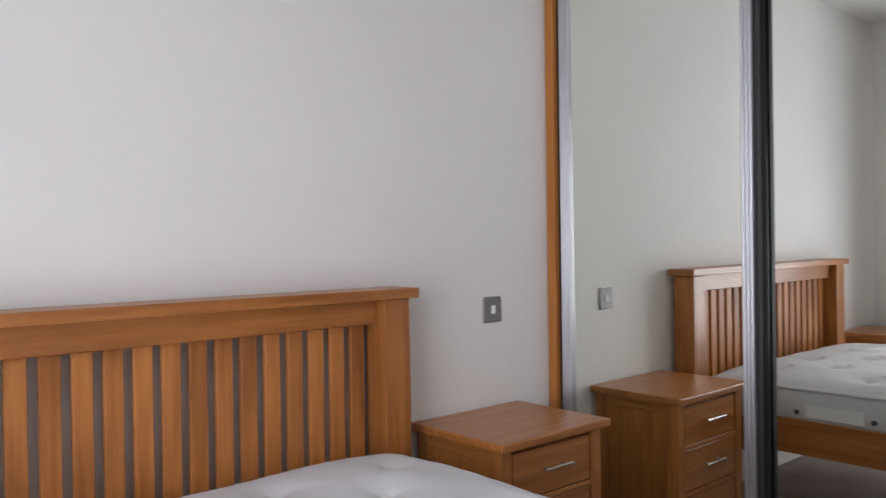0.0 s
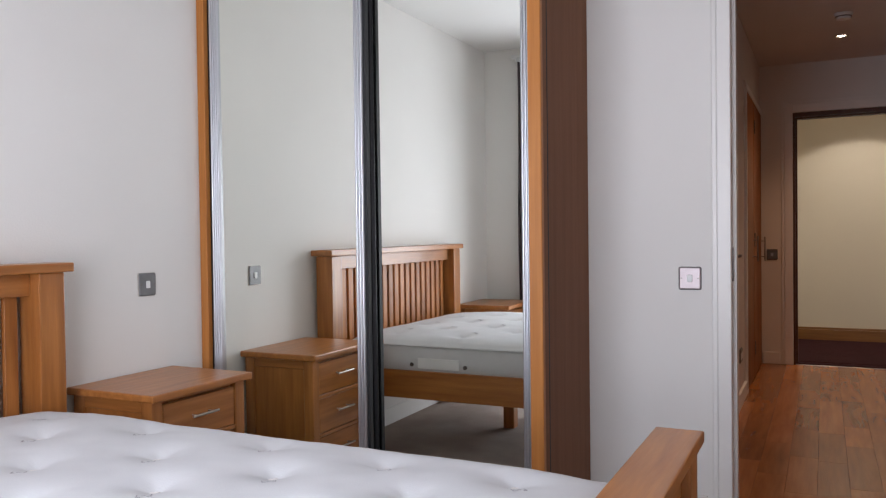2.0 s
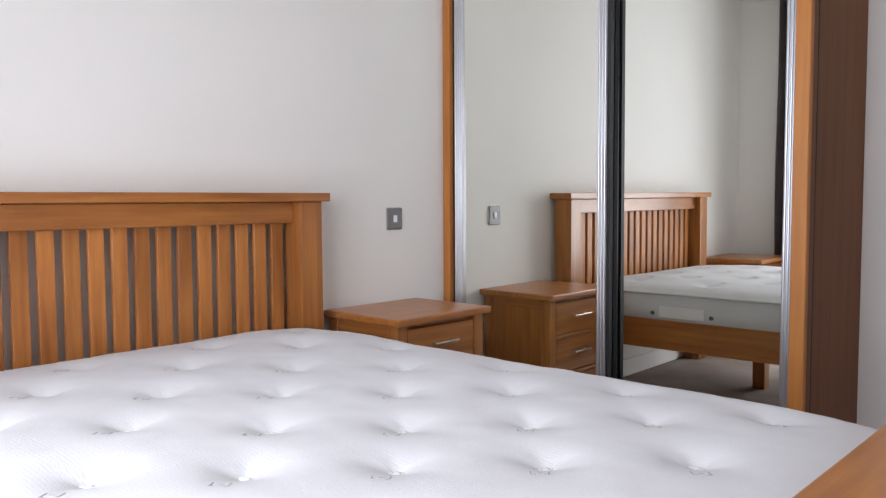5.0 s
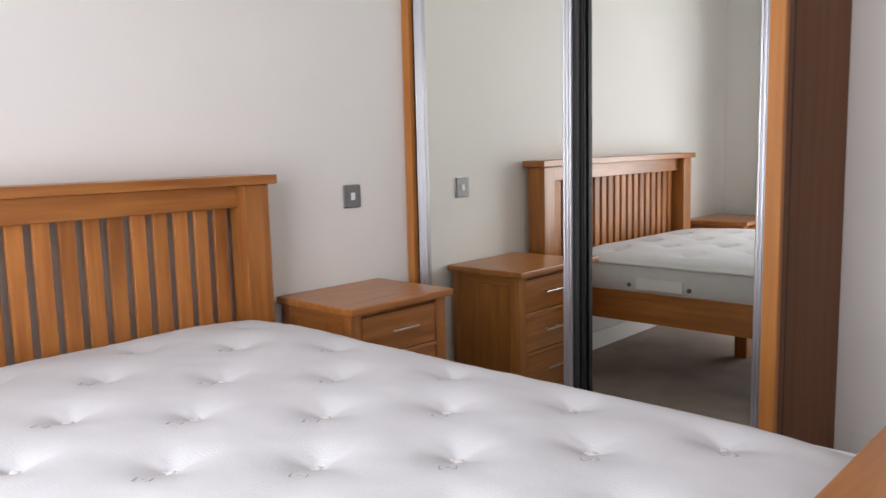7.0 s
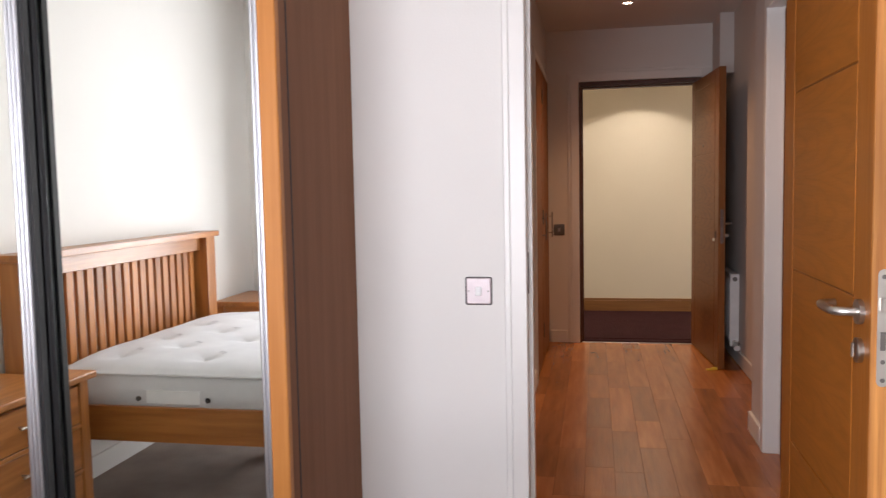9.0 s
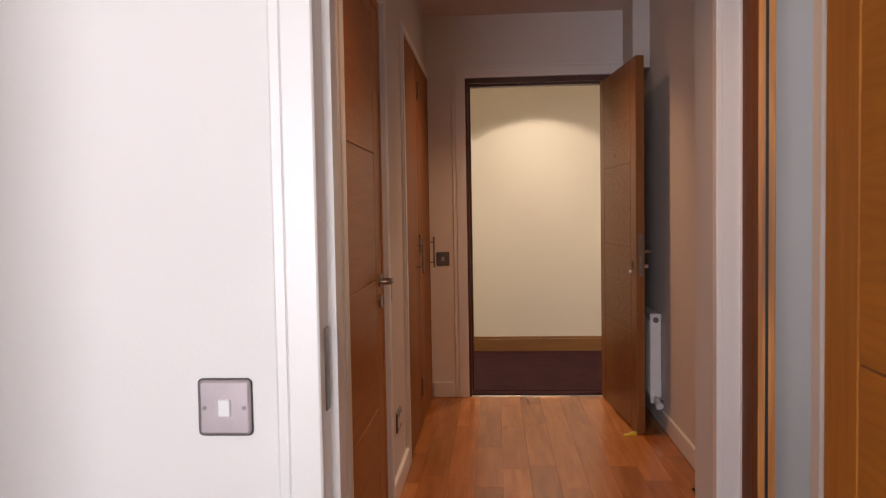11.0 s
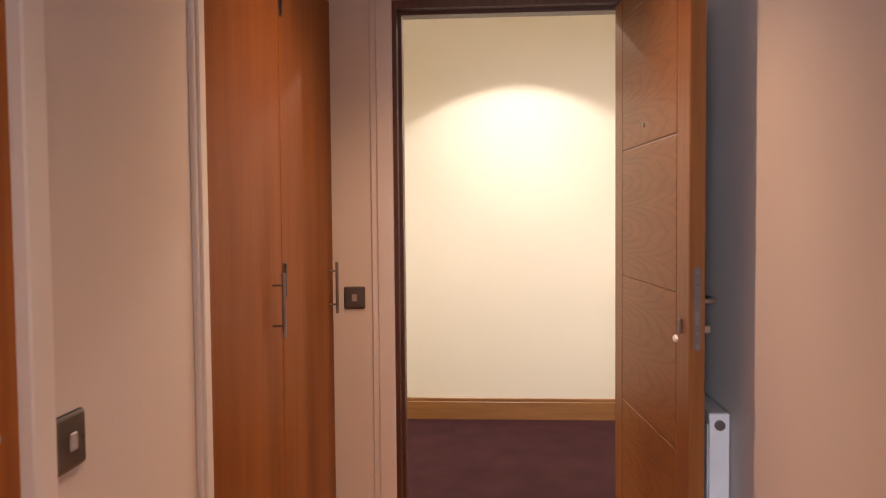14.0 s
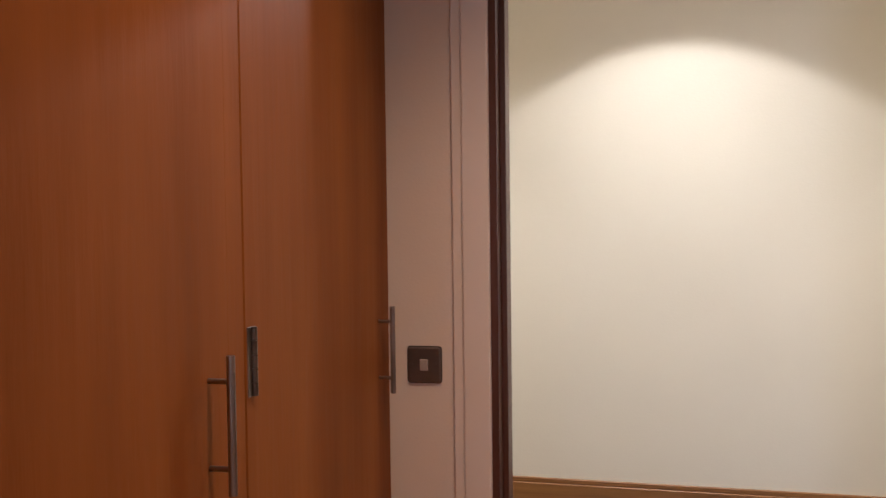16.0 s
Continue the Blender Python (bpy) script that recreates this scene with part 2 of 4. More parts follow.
M["patch"] = material("woven_label", (0.78, 0.78, 0.78), 0.6)

# knitted mattress cloth: fine ribs and faint pattern
tick = material("mattress_cloth", (0.70, 0.70, 0.715), 0.9, 0, (0.66, 0.66, 0.675), 9, bump=0.09, bump_scale=260, spec=0.15)
nt = tick.node_tree
wave = nt.nodes.new("ShaderNodeTexWave")
wave.inputs["Scale"].default_value, wave.inputs["Distortion"].default_value = 42.0, 0.3
wave.bands_direction = "Y"
bump2 = nt.nodes.new("ShaderNodeBump")
bump2.inputs["Strength"].default_value, bump2.inputs["Distance"].default_value = 0.025, 0.003
nt.links.new(nt.nodes["Texture Coordinate"].outputs["Object"], wave.inputs["Vector"])
nt.links.new(wave.outputs[0], bump2.inputs["Height"])
old = nt.nodes["Principled BSDF"].inputs["Normal"].links[0].from_socket
nt.links.new(old, bump2.inputs["Normal"])
nt.links.new(bump2.outputs[0], nt.nodes["Principled BSDF"].inputs["Normal"])
M["tick"] = tick
M["tick_side"] = material("mattress_border_cloth", (0.62, 0.62, 0.63), 0.9, 0, (0.58, 0.58, 0.59), 12, bump=0.3, bump_scale=300, spec=0.15)

glow = bpy.data.materials.new("lamp_glow")
glow.use_nodes = True
glow.node_tree.nodes["Principled BSDF"].inputs["Emission Color"].default_value = (1.0, 0.8, 0.55, 1)
glow.node_tree.nodes["Principled BSDF"].inputs["Emission Strength"].default_value = 14
M["glow"] = glow

# ---------- mesh helpers ----------


def box(bm, x0, y0, z0, x1, y1, z1, bevel=0.0, seg=1):
    made = bmesh.ops.create_cube(bm, size=1)
    bmesh.ops.transform(bm, matrix=Matrix.Translation(((x0 + x1) / 2, (y0 + y1) / 2, (z0 + z1) / 2))
                        @ Matrix.Diagonal((x1 - x0, y1 - y0, z1 - z0, 1)), verts=made["verts"])
    if bevel:
        edges = {e for v in made["verts"] for e in v.link_edges}
        bmesh.ops.bevel(bm, geom=list(edges), offset=bevel, segments=seg, affect="EDGES", profile=0.6)
    return bm


def cyl(bm, p, q, r, n=16, r2=None):
    p, q = Vector(p), Vector(q)
    m = Matrix.Translation((p + q) / 2) @ (q - p).to_track_quat("Z", "Y").to_matrix().to_4x4()
    bmesh.ops.create_cone(bm, cap_ends=True, segments=n, radius1=r, radius2=r if r2 is None else r2, depth=(q - p).length, matrix=m)
    return bm


def tube(bm, points, r, n=12):
    """A round bar swept along points."""
    points = [Vector(p) for p in points]
    rings = []
    for i, p in enumerate(points):
        d = (points[min(i + 1, len(points) - 1)] - points[max(i - 1, 0)]).normalized()
        q = d.to_track_quat("Z", "Y")
        rings.append([bm.verts.new(p + q @ Vector((r * math.cos(2 * math.pi * k / n), r * math.sin(2 * math.pi * k / n), 0))) for k in range(n)])
    for a, b in zip(rings, rings[1:]):
        for k in range(n):
            bm.faces.new((a[k], a[(k + 1) % n], b[(k + 1) % n], b[k]))
    bm.faces.new(rings[0][::-1]), bm.faces.new(rings[-1])
    return bm


def finish(name, bm, mat, smooth=False):
    bmesh.ops.recalc_face_normals(bm, faces=bm.faces)
    me = bpy.data.meshes.new(name)
    bm.to_mesh(me)
    bm.free()
    me.materials.append(M[mat])
    if smooth:
        me.shade_smooth()
        me.set_sharp_from_angle(angle=radians(38))
    return me


def part(name, bm, mat, parent, label="", smooth=False):
    ob = new(name, finish(name, bm, mat, smooth))
    ob.parent = parent
    if label:
        ob["label"] = label
    return ob


def thing(name, m, label, category, group="", kind=""):
    ob = new(name)
    ob.matrix_world = m
    return tagged(ob, label, category, group, kind)


def piece(name, bm, mat, label, category="", kind="structure", smooth=False):
    return tagged(new(name, finish(name, bm, mat, smooth)), label, category, "", kind)


def b(*a, **k):
    return box(bmesh.new(), *a, **k)


def lengths(name, rows, mat, label):
    """Each stretch of a wall or lining as a piece of its own."""
    for r in rows:
        piece(name, b(*r), mat, label)


def boxes(*rows, bevel=0.0):
    bm = bmesh.new()
    for row in rows:
        box(bm, *row, bevel=bevel)
    return bm


I = pose(0, 0, 0)

# ---------- structure: bedroom ----------
BACK, SIDE = -0.31, 1.64     # window wall and wall behind the door
DW0, DW1 = 3.30, 3.41        # wall between bedroom and hall
JL, JR = 0.60, 1.40          # bedroom doorway
piece("floor", b(-1.55, -0.6, -0.12, 1.8, 3.34, 0.0), "carpet", "grey-brown cut-pile bedroom carpet with faint mottling")
piece("ceiling", b(-1.55, -0.6, CEIL, 1.8, 3.34, CEIL + 0.12), "ceiling", "plain white painted bedroom ceiling")
piece("wall_west", b(-1.55, -0.6, 0, -1.40, 3.41, CEIL), "paint", "off-white painted wall behind the bed")
piece("wall_east", b(SIDE, BACK, 0, SIDE + 0.15, 3.30, CEIL), "paint", "off-white painted wall behind the open door")
WX0, WX1, WZ0, WZ1 = -0.80, 0.75, 0.10, 2.08
piece("wall_south", boxes((-1.40, -0.6, 0, WX0, BACK, CEIL), (WX1, -0.6, 0, 1.79, BACK, CEIL), (WX0, -0.6, 0, WX1, BACK, WZ0), (WX0, -0.6, WZ1, WX1, BACK, CEIL)),
      "paint", "off-white painted window wall with a wide opening")
piece("wall_north", boxes((-1.40, DW0, 0, JL - 0.03, DW1, CEIL), (JR + 0.03, DW0, 0, 1.79, DW1, HCEIL), (JL - 0.03, DW0, 2.08, JR + 0.03, DW1, HCEIL)),
      "paint", "off-white painted wall with the bedroom doorway")

win = thing("window_1", I, "white framed bedroom window with clear daylight", "window", kind="structure")
part("window_sill", b(WX0 - 0.02, BACK - 0.22, WZ0 - 0.03, WX1 + 0.02, BACK + 0.06, WZ0 + 0.003, bevel=0.006), "trim", win)
for x in (WX0, (WX0 + WX1) / 2 - 0.03, WX1 - 0.06):
    part("window_frame", b(x + 0.002, -0.57, WZ0 + 0.004, x + 0.058, -0.50, WZ1 - 0.002, bevel=0.004), "trim", win)
for z in (WZ0 + 0.005, WZ1 - 0.065):
    part("window_frame", b(WX0 + 0.06, -0.565, z, WX1 - 0.062, -0.505, z + 0.058, bevel=0.004), "trim", win)


def skirting(name, rows, mat="trim", label="white painted skirting board"):
    bm = bmesh.new()
    for row in rows:
        box(bm, *row, bevel=0.004)
    return piece(name, bm, mat, label)


skirting("baseboard_bedroom", [(0.10, DW0 - 0.016, 0, JL - 0.09, DW0 + 0.002, 0.10), (-1.402, BACK, 0, -1.390, 2.60, 0.10),
                               (SIDE - 0.016, BACK, 0, SIDE + 0.002, 3.28, 0.10), (JR + 0.10, DW0 - 0.016, 0, SIDE - 0.02, DW0 + 0.002, 0.10)])


def architrave(name, axis, face, out, a, c, top, width=0.07, label="white painted moulded door surround"):
    """Stepped trim round an opening a..c along the axis, on the wall plane face, standing out by out (signed)."""
    bm = bmesh.new()

    def strip(a0, a1, z0, z1, o):
        lo, hi = sorted((face - 0.002 * (1 if out > 0 else -1), face + o))
        if axis == "x":
            box(bm, a0, lo, z0, a1, hi, z1, bevel=0.003)
        else:
            box(bm, lo, a0, z0, hi, a1, z1, bevel=0.003)
    w = width
    for o, s0, s1 in ((out, 0.0, 0.72), (out * 0.62, 0.72, 1.0)):
        strip(a - s1 * w, a - s0 * w, 0, top + s1 * w, o)
        strip(c + s0 * w, c + s1 * w, 0, top + s1 * w, o)
        strip(a - s0 * w + 0.0005, c + s0 * w - 0.0005, top + s0 * w, top + s1 * w, o * 0.985)
    return piece(name, bm, "trim", label)


architrave("trim_bedroom_door", "x", DW0, -0.018, JL, JR, 2.05)
architrave("trim_bedroom_door_hall", "x", DW1, 0.018, JL, JR, 2.05)
piece("door_lining_1", boxes((JL - 0.03, DW0, 0, JL, DW1, 2.05), (JR, DW0, 0, JR + 0.03, DW1, 2.05), (JL - 0.03, DW0, 2.05, JR + 0.03, DW1, 2.08),
                             (JL - 0.001, DW0 + 0.05, 0, JL + 0.013, DW1 - 0.012, 2.05), (JR - 0.013, DW0 + 0.05, 0, JR + 0.001, DW1 - 0.012, 2.05),
                             (JL + 0.013, DW0 + 0.05, 2.037, JR - 0.013, DW1 - 0.012, 2.051)), "trim", "white painted rebated door lining")
strike = thing("strike_plate", I, "steel strike plate let into the white door lining", "plate")
part("plate", b(JL - 0.001, DW0 + 0.014, 0.93, JL + 0.003, DW0 + 0.040, 1.06, bevel=0.001), "steel_dark", strike)

# ---------- structure: hall ----------
HL, HR0, HR1, HE = 0.425, 1.59, 1.80, 7.315    # left wall, right pier, right wall, end wall
EX0, EX1, EZ = 0.70, 1.593, 2.06              # entrance opening
AY0, AY1 = 4.375, 5.235                          # left door
CY0, CY1, CZ = 5.925, 7.30, 2.095               # bi-fold cupboard
SY0, SY1 = 3.93, 4.69                          # right-hand doorway
piece("ceiling_hall", b(0.2, 3.40, HCEIL, 2.0, 7.44, HCEIL + 0.1), "dimmed_paint", "white painted hall ceiling lit by warm downlights")
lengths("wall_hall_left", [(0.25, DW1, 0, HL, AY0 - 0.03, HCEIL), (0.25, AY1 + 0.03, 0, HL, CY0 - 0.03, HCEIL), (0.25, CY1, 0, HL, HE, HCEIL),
                              (0.25, AY0 - 0.03, 2.08, HL, AY1 + 0.03, HCEIL), (0.25, CY0 - 0.03, CZ + 0.03, HL, CY1, HCEIL)], "dimmed_paint", "off-white hall wall with two door openings")
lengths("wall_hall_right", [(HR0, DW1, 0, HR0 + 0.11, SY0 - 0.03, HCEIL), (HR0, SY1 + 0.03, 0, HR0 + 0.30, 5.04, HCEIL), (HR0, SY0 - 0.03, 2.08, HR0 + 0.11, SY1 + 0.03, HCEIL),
                               (HR1, 5.04, 0, HR1 + 0.1, HE, HCEIL)], "dimmed_paint", "off-white hall wall with a stepped pier and doorway")
# end wall keeps the full paint, so that it looks more brightly lit
piece("wall_hall_end", boxes((0.25, HE, 0, EX0 - 0.019, HE + 0.12, HCEIL), (EX1 + 0.03, HE, 0, 1.9, HE + 0.12, HCEIL), (EX0 - 0.019, HE, EZ + 0.035, EX1 + 0.03, HE + 0.12, HCEIL)),
      "paint", "off-white end wall round the entrance door")
piece("boxing", b(1.70, 6.95, 2.07, HR1 + 0.002, HE + 0.002, HCEIL + 0.002, bevel=0.003), "dimmed_paint", "white painted boxing under the hall ceiling")
architrave("trim_hall_left_door", "y", HL, 0.018, AY0, AY1, 2.05)
architrave("trim_cupboard", "y", HL, 0.018, CY0, CY1 + 0.2, CZ, width=0.055)
architrave("trim_side_room", "y", HR0, -0.018, SY0, SY1, 2.05)
architrave("trim_entrance", "x", HE, -0.018, EX0 - 0.0175, EX1 + 0.03, EZ + 0.035, width=0.09)
piece("door_lining_2", boxes((0.27, AY0 - 0.03, 0, HL, AY0, 2.05), (0.27, AY1, 0, HL, AY1 + 0.03, 2.05), (0.27, AY0 - 0.03, 2.05, HL, AY1 + 0.03, 2.08)), "trim", "white painted door lining")
piece("door_lining_oak", boxes((0.28, AY0, 0, HL - 0.004, AY0 + 0.044, 2.05), (0.28, AY1 - 0.046, 0, HL - 0.004, AY1, 2.05), (0.28, AY0 + 0.044, 2.018, HL - 0.004, AY1 - 0.046, 2.05)), "door_stile", "oak veneered inner door lining")
lengths("door_lining_3", [(HR0, SY1, 0, HR0 + 0.075, SY1 + 0.03, 2.05), (HR0 + 0.055, SY1 - 0.014, 0, HR0 + 0.075, SY1 + 0.001, 2.05), (HR0, SY0 - 0.03, 0, HR0 + 0.075, SY0, 2.05), (HR0, SY0 - 0.03, 2.05, HR0 + 0.075, SY1 + 0.03, 2.08)],
      "trim", "white painted rebated door lining")
piece("entrance_frame", boxes((EX0 - 0.018, HE - 0.004, 0, EX0, HE + 0.121, EZ), (EX1, HE - 0.004, 0, EX1 + 0.028, HE + 0.121, EZ), (EX0 - 0.018, HE - 0.004, EZ, EX1 + 0.028, HE + 0.121, EZ + 0.033),
                              (EX0 - 0.001, HE + 0.05, 0, EX0 + 0.014, HE + 0.119, EZ), (EX1 - 0.014, HE + 0.05, 0, EX1 + 0.001, HE + 0.119, EZ), (EX0 + 0.014, HE + 0.05, EZ - 0.014, EX1 - 0.014, HE + 0.119, EZ + 0.001)),
      "frame_dark", "dark stained rebated entrance door frame")
piece("cupboard_frame", boxes((0.27, CY0 - 0.03, 0, HL - 0.002, CY0, CZ + 0.03), (0.27, CY0, CZ, HL - 0.002, CY1, CZ + 0.03), (0.2, CY0, 0, 0.27, CY1, CZ)), "trim", "white painted cupboard opening frame")
skirting("baseboard_hall", [(HL - 0.002, DW1 + 0.02, 0, HL + 0.016, AY0 - 0.075, 0.10), (HL - 0.002, AY1 + 0.075, 0, HL + 0.016, CY0 - 0.065, 0.10), (HR1 - 0.016, 5.04, 0, HR1 + 0.002, HE - 0.002, 0.10),
                            (HR0 - 0.016, SY1 + 0.075, 0, HR0 + 0.002, 5.056, 0.10), (HR0 - 0.016, DW1 + 0.02, 0, HR0 + 0.002, SY0 - 0.075, 0.10), (HR0 + 0.002, 5.038, 0, HR1 - 0.018, 5.056, 0.10),
                            (HL + 0.02, HE - 0.016, 0, EX0 - 0.12, HE + 0.002, 0.10), (EX1 + 0.125, HE - 0.016, 0, HR1 - 0.018, HE + 0.002, 0.10)])
piece("threshold", b(EX0, HE - 0.004, -0.008, EX1, HE + 0.022, 0.005, bevel=0.002), "steel", "thin pale metal strip at the entrance")
piece("threshold_bedroom", b(JL, DW0 + 0.03, -0.004, JR, DW0 + 0.06, 0.008, bevel=0.003), "steel", "thin metal carpet strip in the doorway")

# side room seen through the right-hand doorway
piece("floor_side_room", b(1.71, 2.9, -0.1, 3.7, 5.6, 0.0), "carpet", "grey-brown carpet in the side room")
piece("wall_side_room", boxes((1.71, 5.3, 0, 3.7, 5.4, CEIL), (3.6, 2.9, 0, 3.7, 5.3, CEIL), (1.79, 2.9, 0, 3.6, 3.0, CEIL)), "paint", "bright off-white side room walls")
piece("ceiling_side_room", b(1.71, 2.9, CEIL, 3.7, 5.4, CEIL + 0.1), "ceiling", "white side room ceiling")

# common corridor beyond the entrance
CW = 8.93
piece("floor_corridor", boxes((-1.5, HE + 0.12, -0.1, 4.0, CW + 0.1, 0.016), (EX0, HE + 0.0225, -0.1, EX1, HE + 0.1195, 0.012)), "burgundy", "dark burgundy corridor carpet")
piece("wall_corridor", boxes((-1.5, CW, 0, 4.0, CW + 0.1, 2.5), (-1.6, HE + 0.12, 0, -1.5, CW, 2.5), (4.0, HE + 0.12, 0, 4.1, CW, 2.5)), "corridor", "cream painted corridor wall washed by a downlight")
piece("wall_corridor_near", boxes((-1.5, HE + 0.121, 0, EX0 - 0.04, HE + 0.14, 2.5), (EX1 + 0.04, HE + 0.121, 0, 4.0, HE + 0.14, 2.5), (EX0 - 0.04, HE + 0.121, EZ + 0.05, EX1 + 0.04, HE + 0.14, 2.5)), "corridor", "cream painted corridor wall round the entrance")
piece("ceiling_corridor", b(-1.5, HE + 0.12, 2.5, 4.0, CW + 0.1, 2.6), "ceiling", "white corridor ceiling")
piece("baseboard_corridor", boxes((-1.5, CW - 0.018, 0.01, 4.0, CW + 0.002, 0.122), (-1.5, CW - 0.012, 0.122, 4.0, CW + 0.002, 0.143), bevel=0.003), "skirt_oak", "oak corridor skirting board with a stepped top")

# ---------- doors ----------


def lever(parent, x, z, side, reach=1.0, mat="steel"):
    """Return-to-door lever on a round rose, and a round lock rose under it; side: +1 or -1 of the leaf's thickness."""
    y = side * 0.022
    part("rose", cyl(bmesh.new(), (x, y, z), (x, y + side * 0.010, z), 0.026, 28), mat, parent, smooth=True)
    pts = [(x, y + side * 0.008, z), (x, y + side * 0.035, z), (x - 0.008, y + side * 0.048, z), (x - 0.022, y + side * 0.053, z), (x - 0.095 * reach, y + side * 0.053, z), (x - 0.112 * reach, y + side * 0.050, z), (x - 0.122 * reach, y + side * 0.040, z), (x - 0.124 * reach, y + side * 0.018, z)]
    part("lever_handle", tube(bmesh.new(), pts, 0.0095), mat, parent, "brushed steel lever handle", True)
    part("lock_rose", cyl(bmesh.new(), (x, y, z - 0.08), (x, y + side * 0.010, z - 0.08), 0.026, 28), mat, parent, smooth=True)
    if side > 0:
        return part("thumb_turn", b(x - 0.011, y + 0.008, z - 0.091, x + 0.011, y + 0.034, z - 0.069, bevel=0.002), mat, parent)
    return part("thumb_turn", b(x - 0.005, y + side * 0.009 - 0.004, z - 0.095, x + 0.005, y + side * 0.009 + 0.014 * (side > 0) + 0.004 - 0.014 * (side < 0), z - 0.065, bevel=0.002), mat, parent)


def door_leaf(name, m, width, height, label, rails=(0.53, 1.02, 1.51), top=1.96, panel="door_panel", edge="door_edge", stile="door_stile", stiles=(0.115, 0.118)):
    """A flush door: stiles, rails and four cross-grained panels parted by V-grooves. x from the hinge, y the thickness, z up."""
    d = thing(name, m, label, "door", kind="structure")
    part("core", b(0.004, -0.0185, 0.009, width - 0.004, 0.0185, height - 0.004), "groove_oak", d)
    (s, e), g = stiles, 0.0017
    part("stile", b(0, -0.022, 0.006, s - g, 0.022, height, bevel=0.0022), stile, d)
    part("stile", b(width - e + g, -0.022, 0.006, width - 0.006, 0.022, height, bevel=0.0022), stile, d)
    part("lipping", b(width - 0.0058, -0.022, 0.006, width, 0.022, height, bevel=0.001), edge, d, "open-grained oak edge lipping")
    levels = [0.006, *rails, top, height]
    for z0, z1 in zip(levels, levels[1:]):
        part("panel", b(s + g, -0.022, z0 + g, width - e - g, 0.022, z1 - g, bevel=0.0022), panel, d)
    return d


def lock_edge(d, width, z, mat="steel"):
    """Forend with latch and bolt on the free edge."""
    plate_bm = b(width - 0.001, -0.011, z - 0.154, width + 0.0015, 0.011, z + 0.059)
    for zz in (z - 0.154, z + 0.059):
        cyl(plate_bm, (width - 0.001, 0, zz), (width + 0.00145, 0, zz), 0.011, 24)
    f = part("lock_forend", plate_bm, mat, d, "steel lock plate let into the door edge")
    part("latch", b(width, -0.007, z - 0.014, width + 0.010, 0.008, z + 0.014, bevel=0.002), mat, f)
    part("bolt", b(width + 0.001, -0.005, z - 0.092, width + 0.0025, 0.005, z - 0.055, bevel=0.0005), "steel_dark", f)
    for dz in (0.055, -0.115, -0.152):
        part("screw", cyl(bmesh.new(), (width + 0.001, 0, z + dz), (width + 0.003, 0, z + dz), 0.0045, 12), "steel_dark", f)


bedroom_door = door_leaf("door_1", pose(1.378, 3.325, 0.0, 0, 0, -90.8), 0.80, 2.03, "open oak veneered bedroom door with grooved panels")
lever(bedroom_door, 0.80 - 0.062, 0.995, -1)
lever(bedroom_door, 0.80 - 0.062, 0.995, 1)
lock_edge(bedroom_door, 0.80, 1.019)

left_door = door_leaf("door_2", pose(HL - 0.028, AY0 + 0.047, 0.0, 0, 0, 90), 0.765, 2.015, "closed oak veneered hall door with grooved panels", rails=(0.50, 0.98, 1.455), stiles=(0.078, 0.142))
lever(left_door, 0.765 - 0.070, 0.975, -1, 0.72, "steel_bar")
for z in (0.24, 0.972, 1.78):
    h = part("hinge", b(-0.012, -0.0245, z, 0.020, -0.0215, z + 0.115, bevel=0.0006), "steel_grey", left_door, "grey steel butt hinge")
    for k in range(5):
        part("knuckle", cyl(bmesh.new(), (0.004, -0.029, z + k * 0.023 + 0.0006), (0.004, -0.029, z + k * 0.023 + 0.0224), 0.0075, 12), "steel_grey", h, smooth=True)

ENT_W = 0.895
entrance_door = door_leaf("door_3", pose(EX1 - 0.02, HE - 0.002, 0.0, 0, 0, -85.4), ENT_W, 2.045, "open dark oak entrance door with grooved panels", rails=(0.55, 1.015, 1.48), panel="door_figured", edge="door_fire", stile="door_fire")
lever(entrance_door, ENT_W - 0.06, 0.995, 1, 1.0, "steel_bar")
lock_edge(entrance_door, ENT_W, 1.027, "lock_plate")
part("peephole", cyl(bmesh.new(), (ENT_W / 2 - 0.03, -0.021, 1.545), (ENT_W / 2 - 0.03, -0.026, 1.545), 0.009, 16), "steel_dark", entrance_door)
part("keyhole", b(ENT_W - 0.085, -0.030, 0.90, ENT_W - 0.065, -0.021, 0.945, bevel=0.003), "lock_plate", entrance_door, "dark steel cylinder lock")
tag = cyl(bmesh.new(), (0, 0.004, 0), (0, -0.004, 0), 0.017, 4)
for v in tag.verts:
    v.co = Vector((v.co.x + ENT_W - 0.081, v.co.y - 0.036, 0.62 * v.co.z + 0.886))
part("key_tag", tag, "white_plastic", entrance_door, "white tag hanging from the key")
wedge = thing("door_wedge", pose(1.60, 6.42, 0.0, 0, 0, 20), "yellow rubber wedge under the entrance door", "door wedge")
part("wedge", boxes((-0.055, -0.012, 0.0, 0.02, 0.012, 0.010), (-0.02, -0.010, 0.008, 0.02, 0.010, 0.018), bevel=0.003), "yellow", wedge)

side_door = door_leaf("door_4", pose(1.672, 4.685, 0, 0, 0, -101), 0.40, 2.03, "narrow dark oak door standing ajar to the side room", rails=(), top=2.02, panel="door_side", edge="door_edge", stile="door_side")
part("smoke_seal", b(0.399, -0.004, 0.02, 0.4012, 0.004, 2.02), "black", side_door, "dark intumescent strip in the door edge")

# ---------- bi-fold cupboard ----------


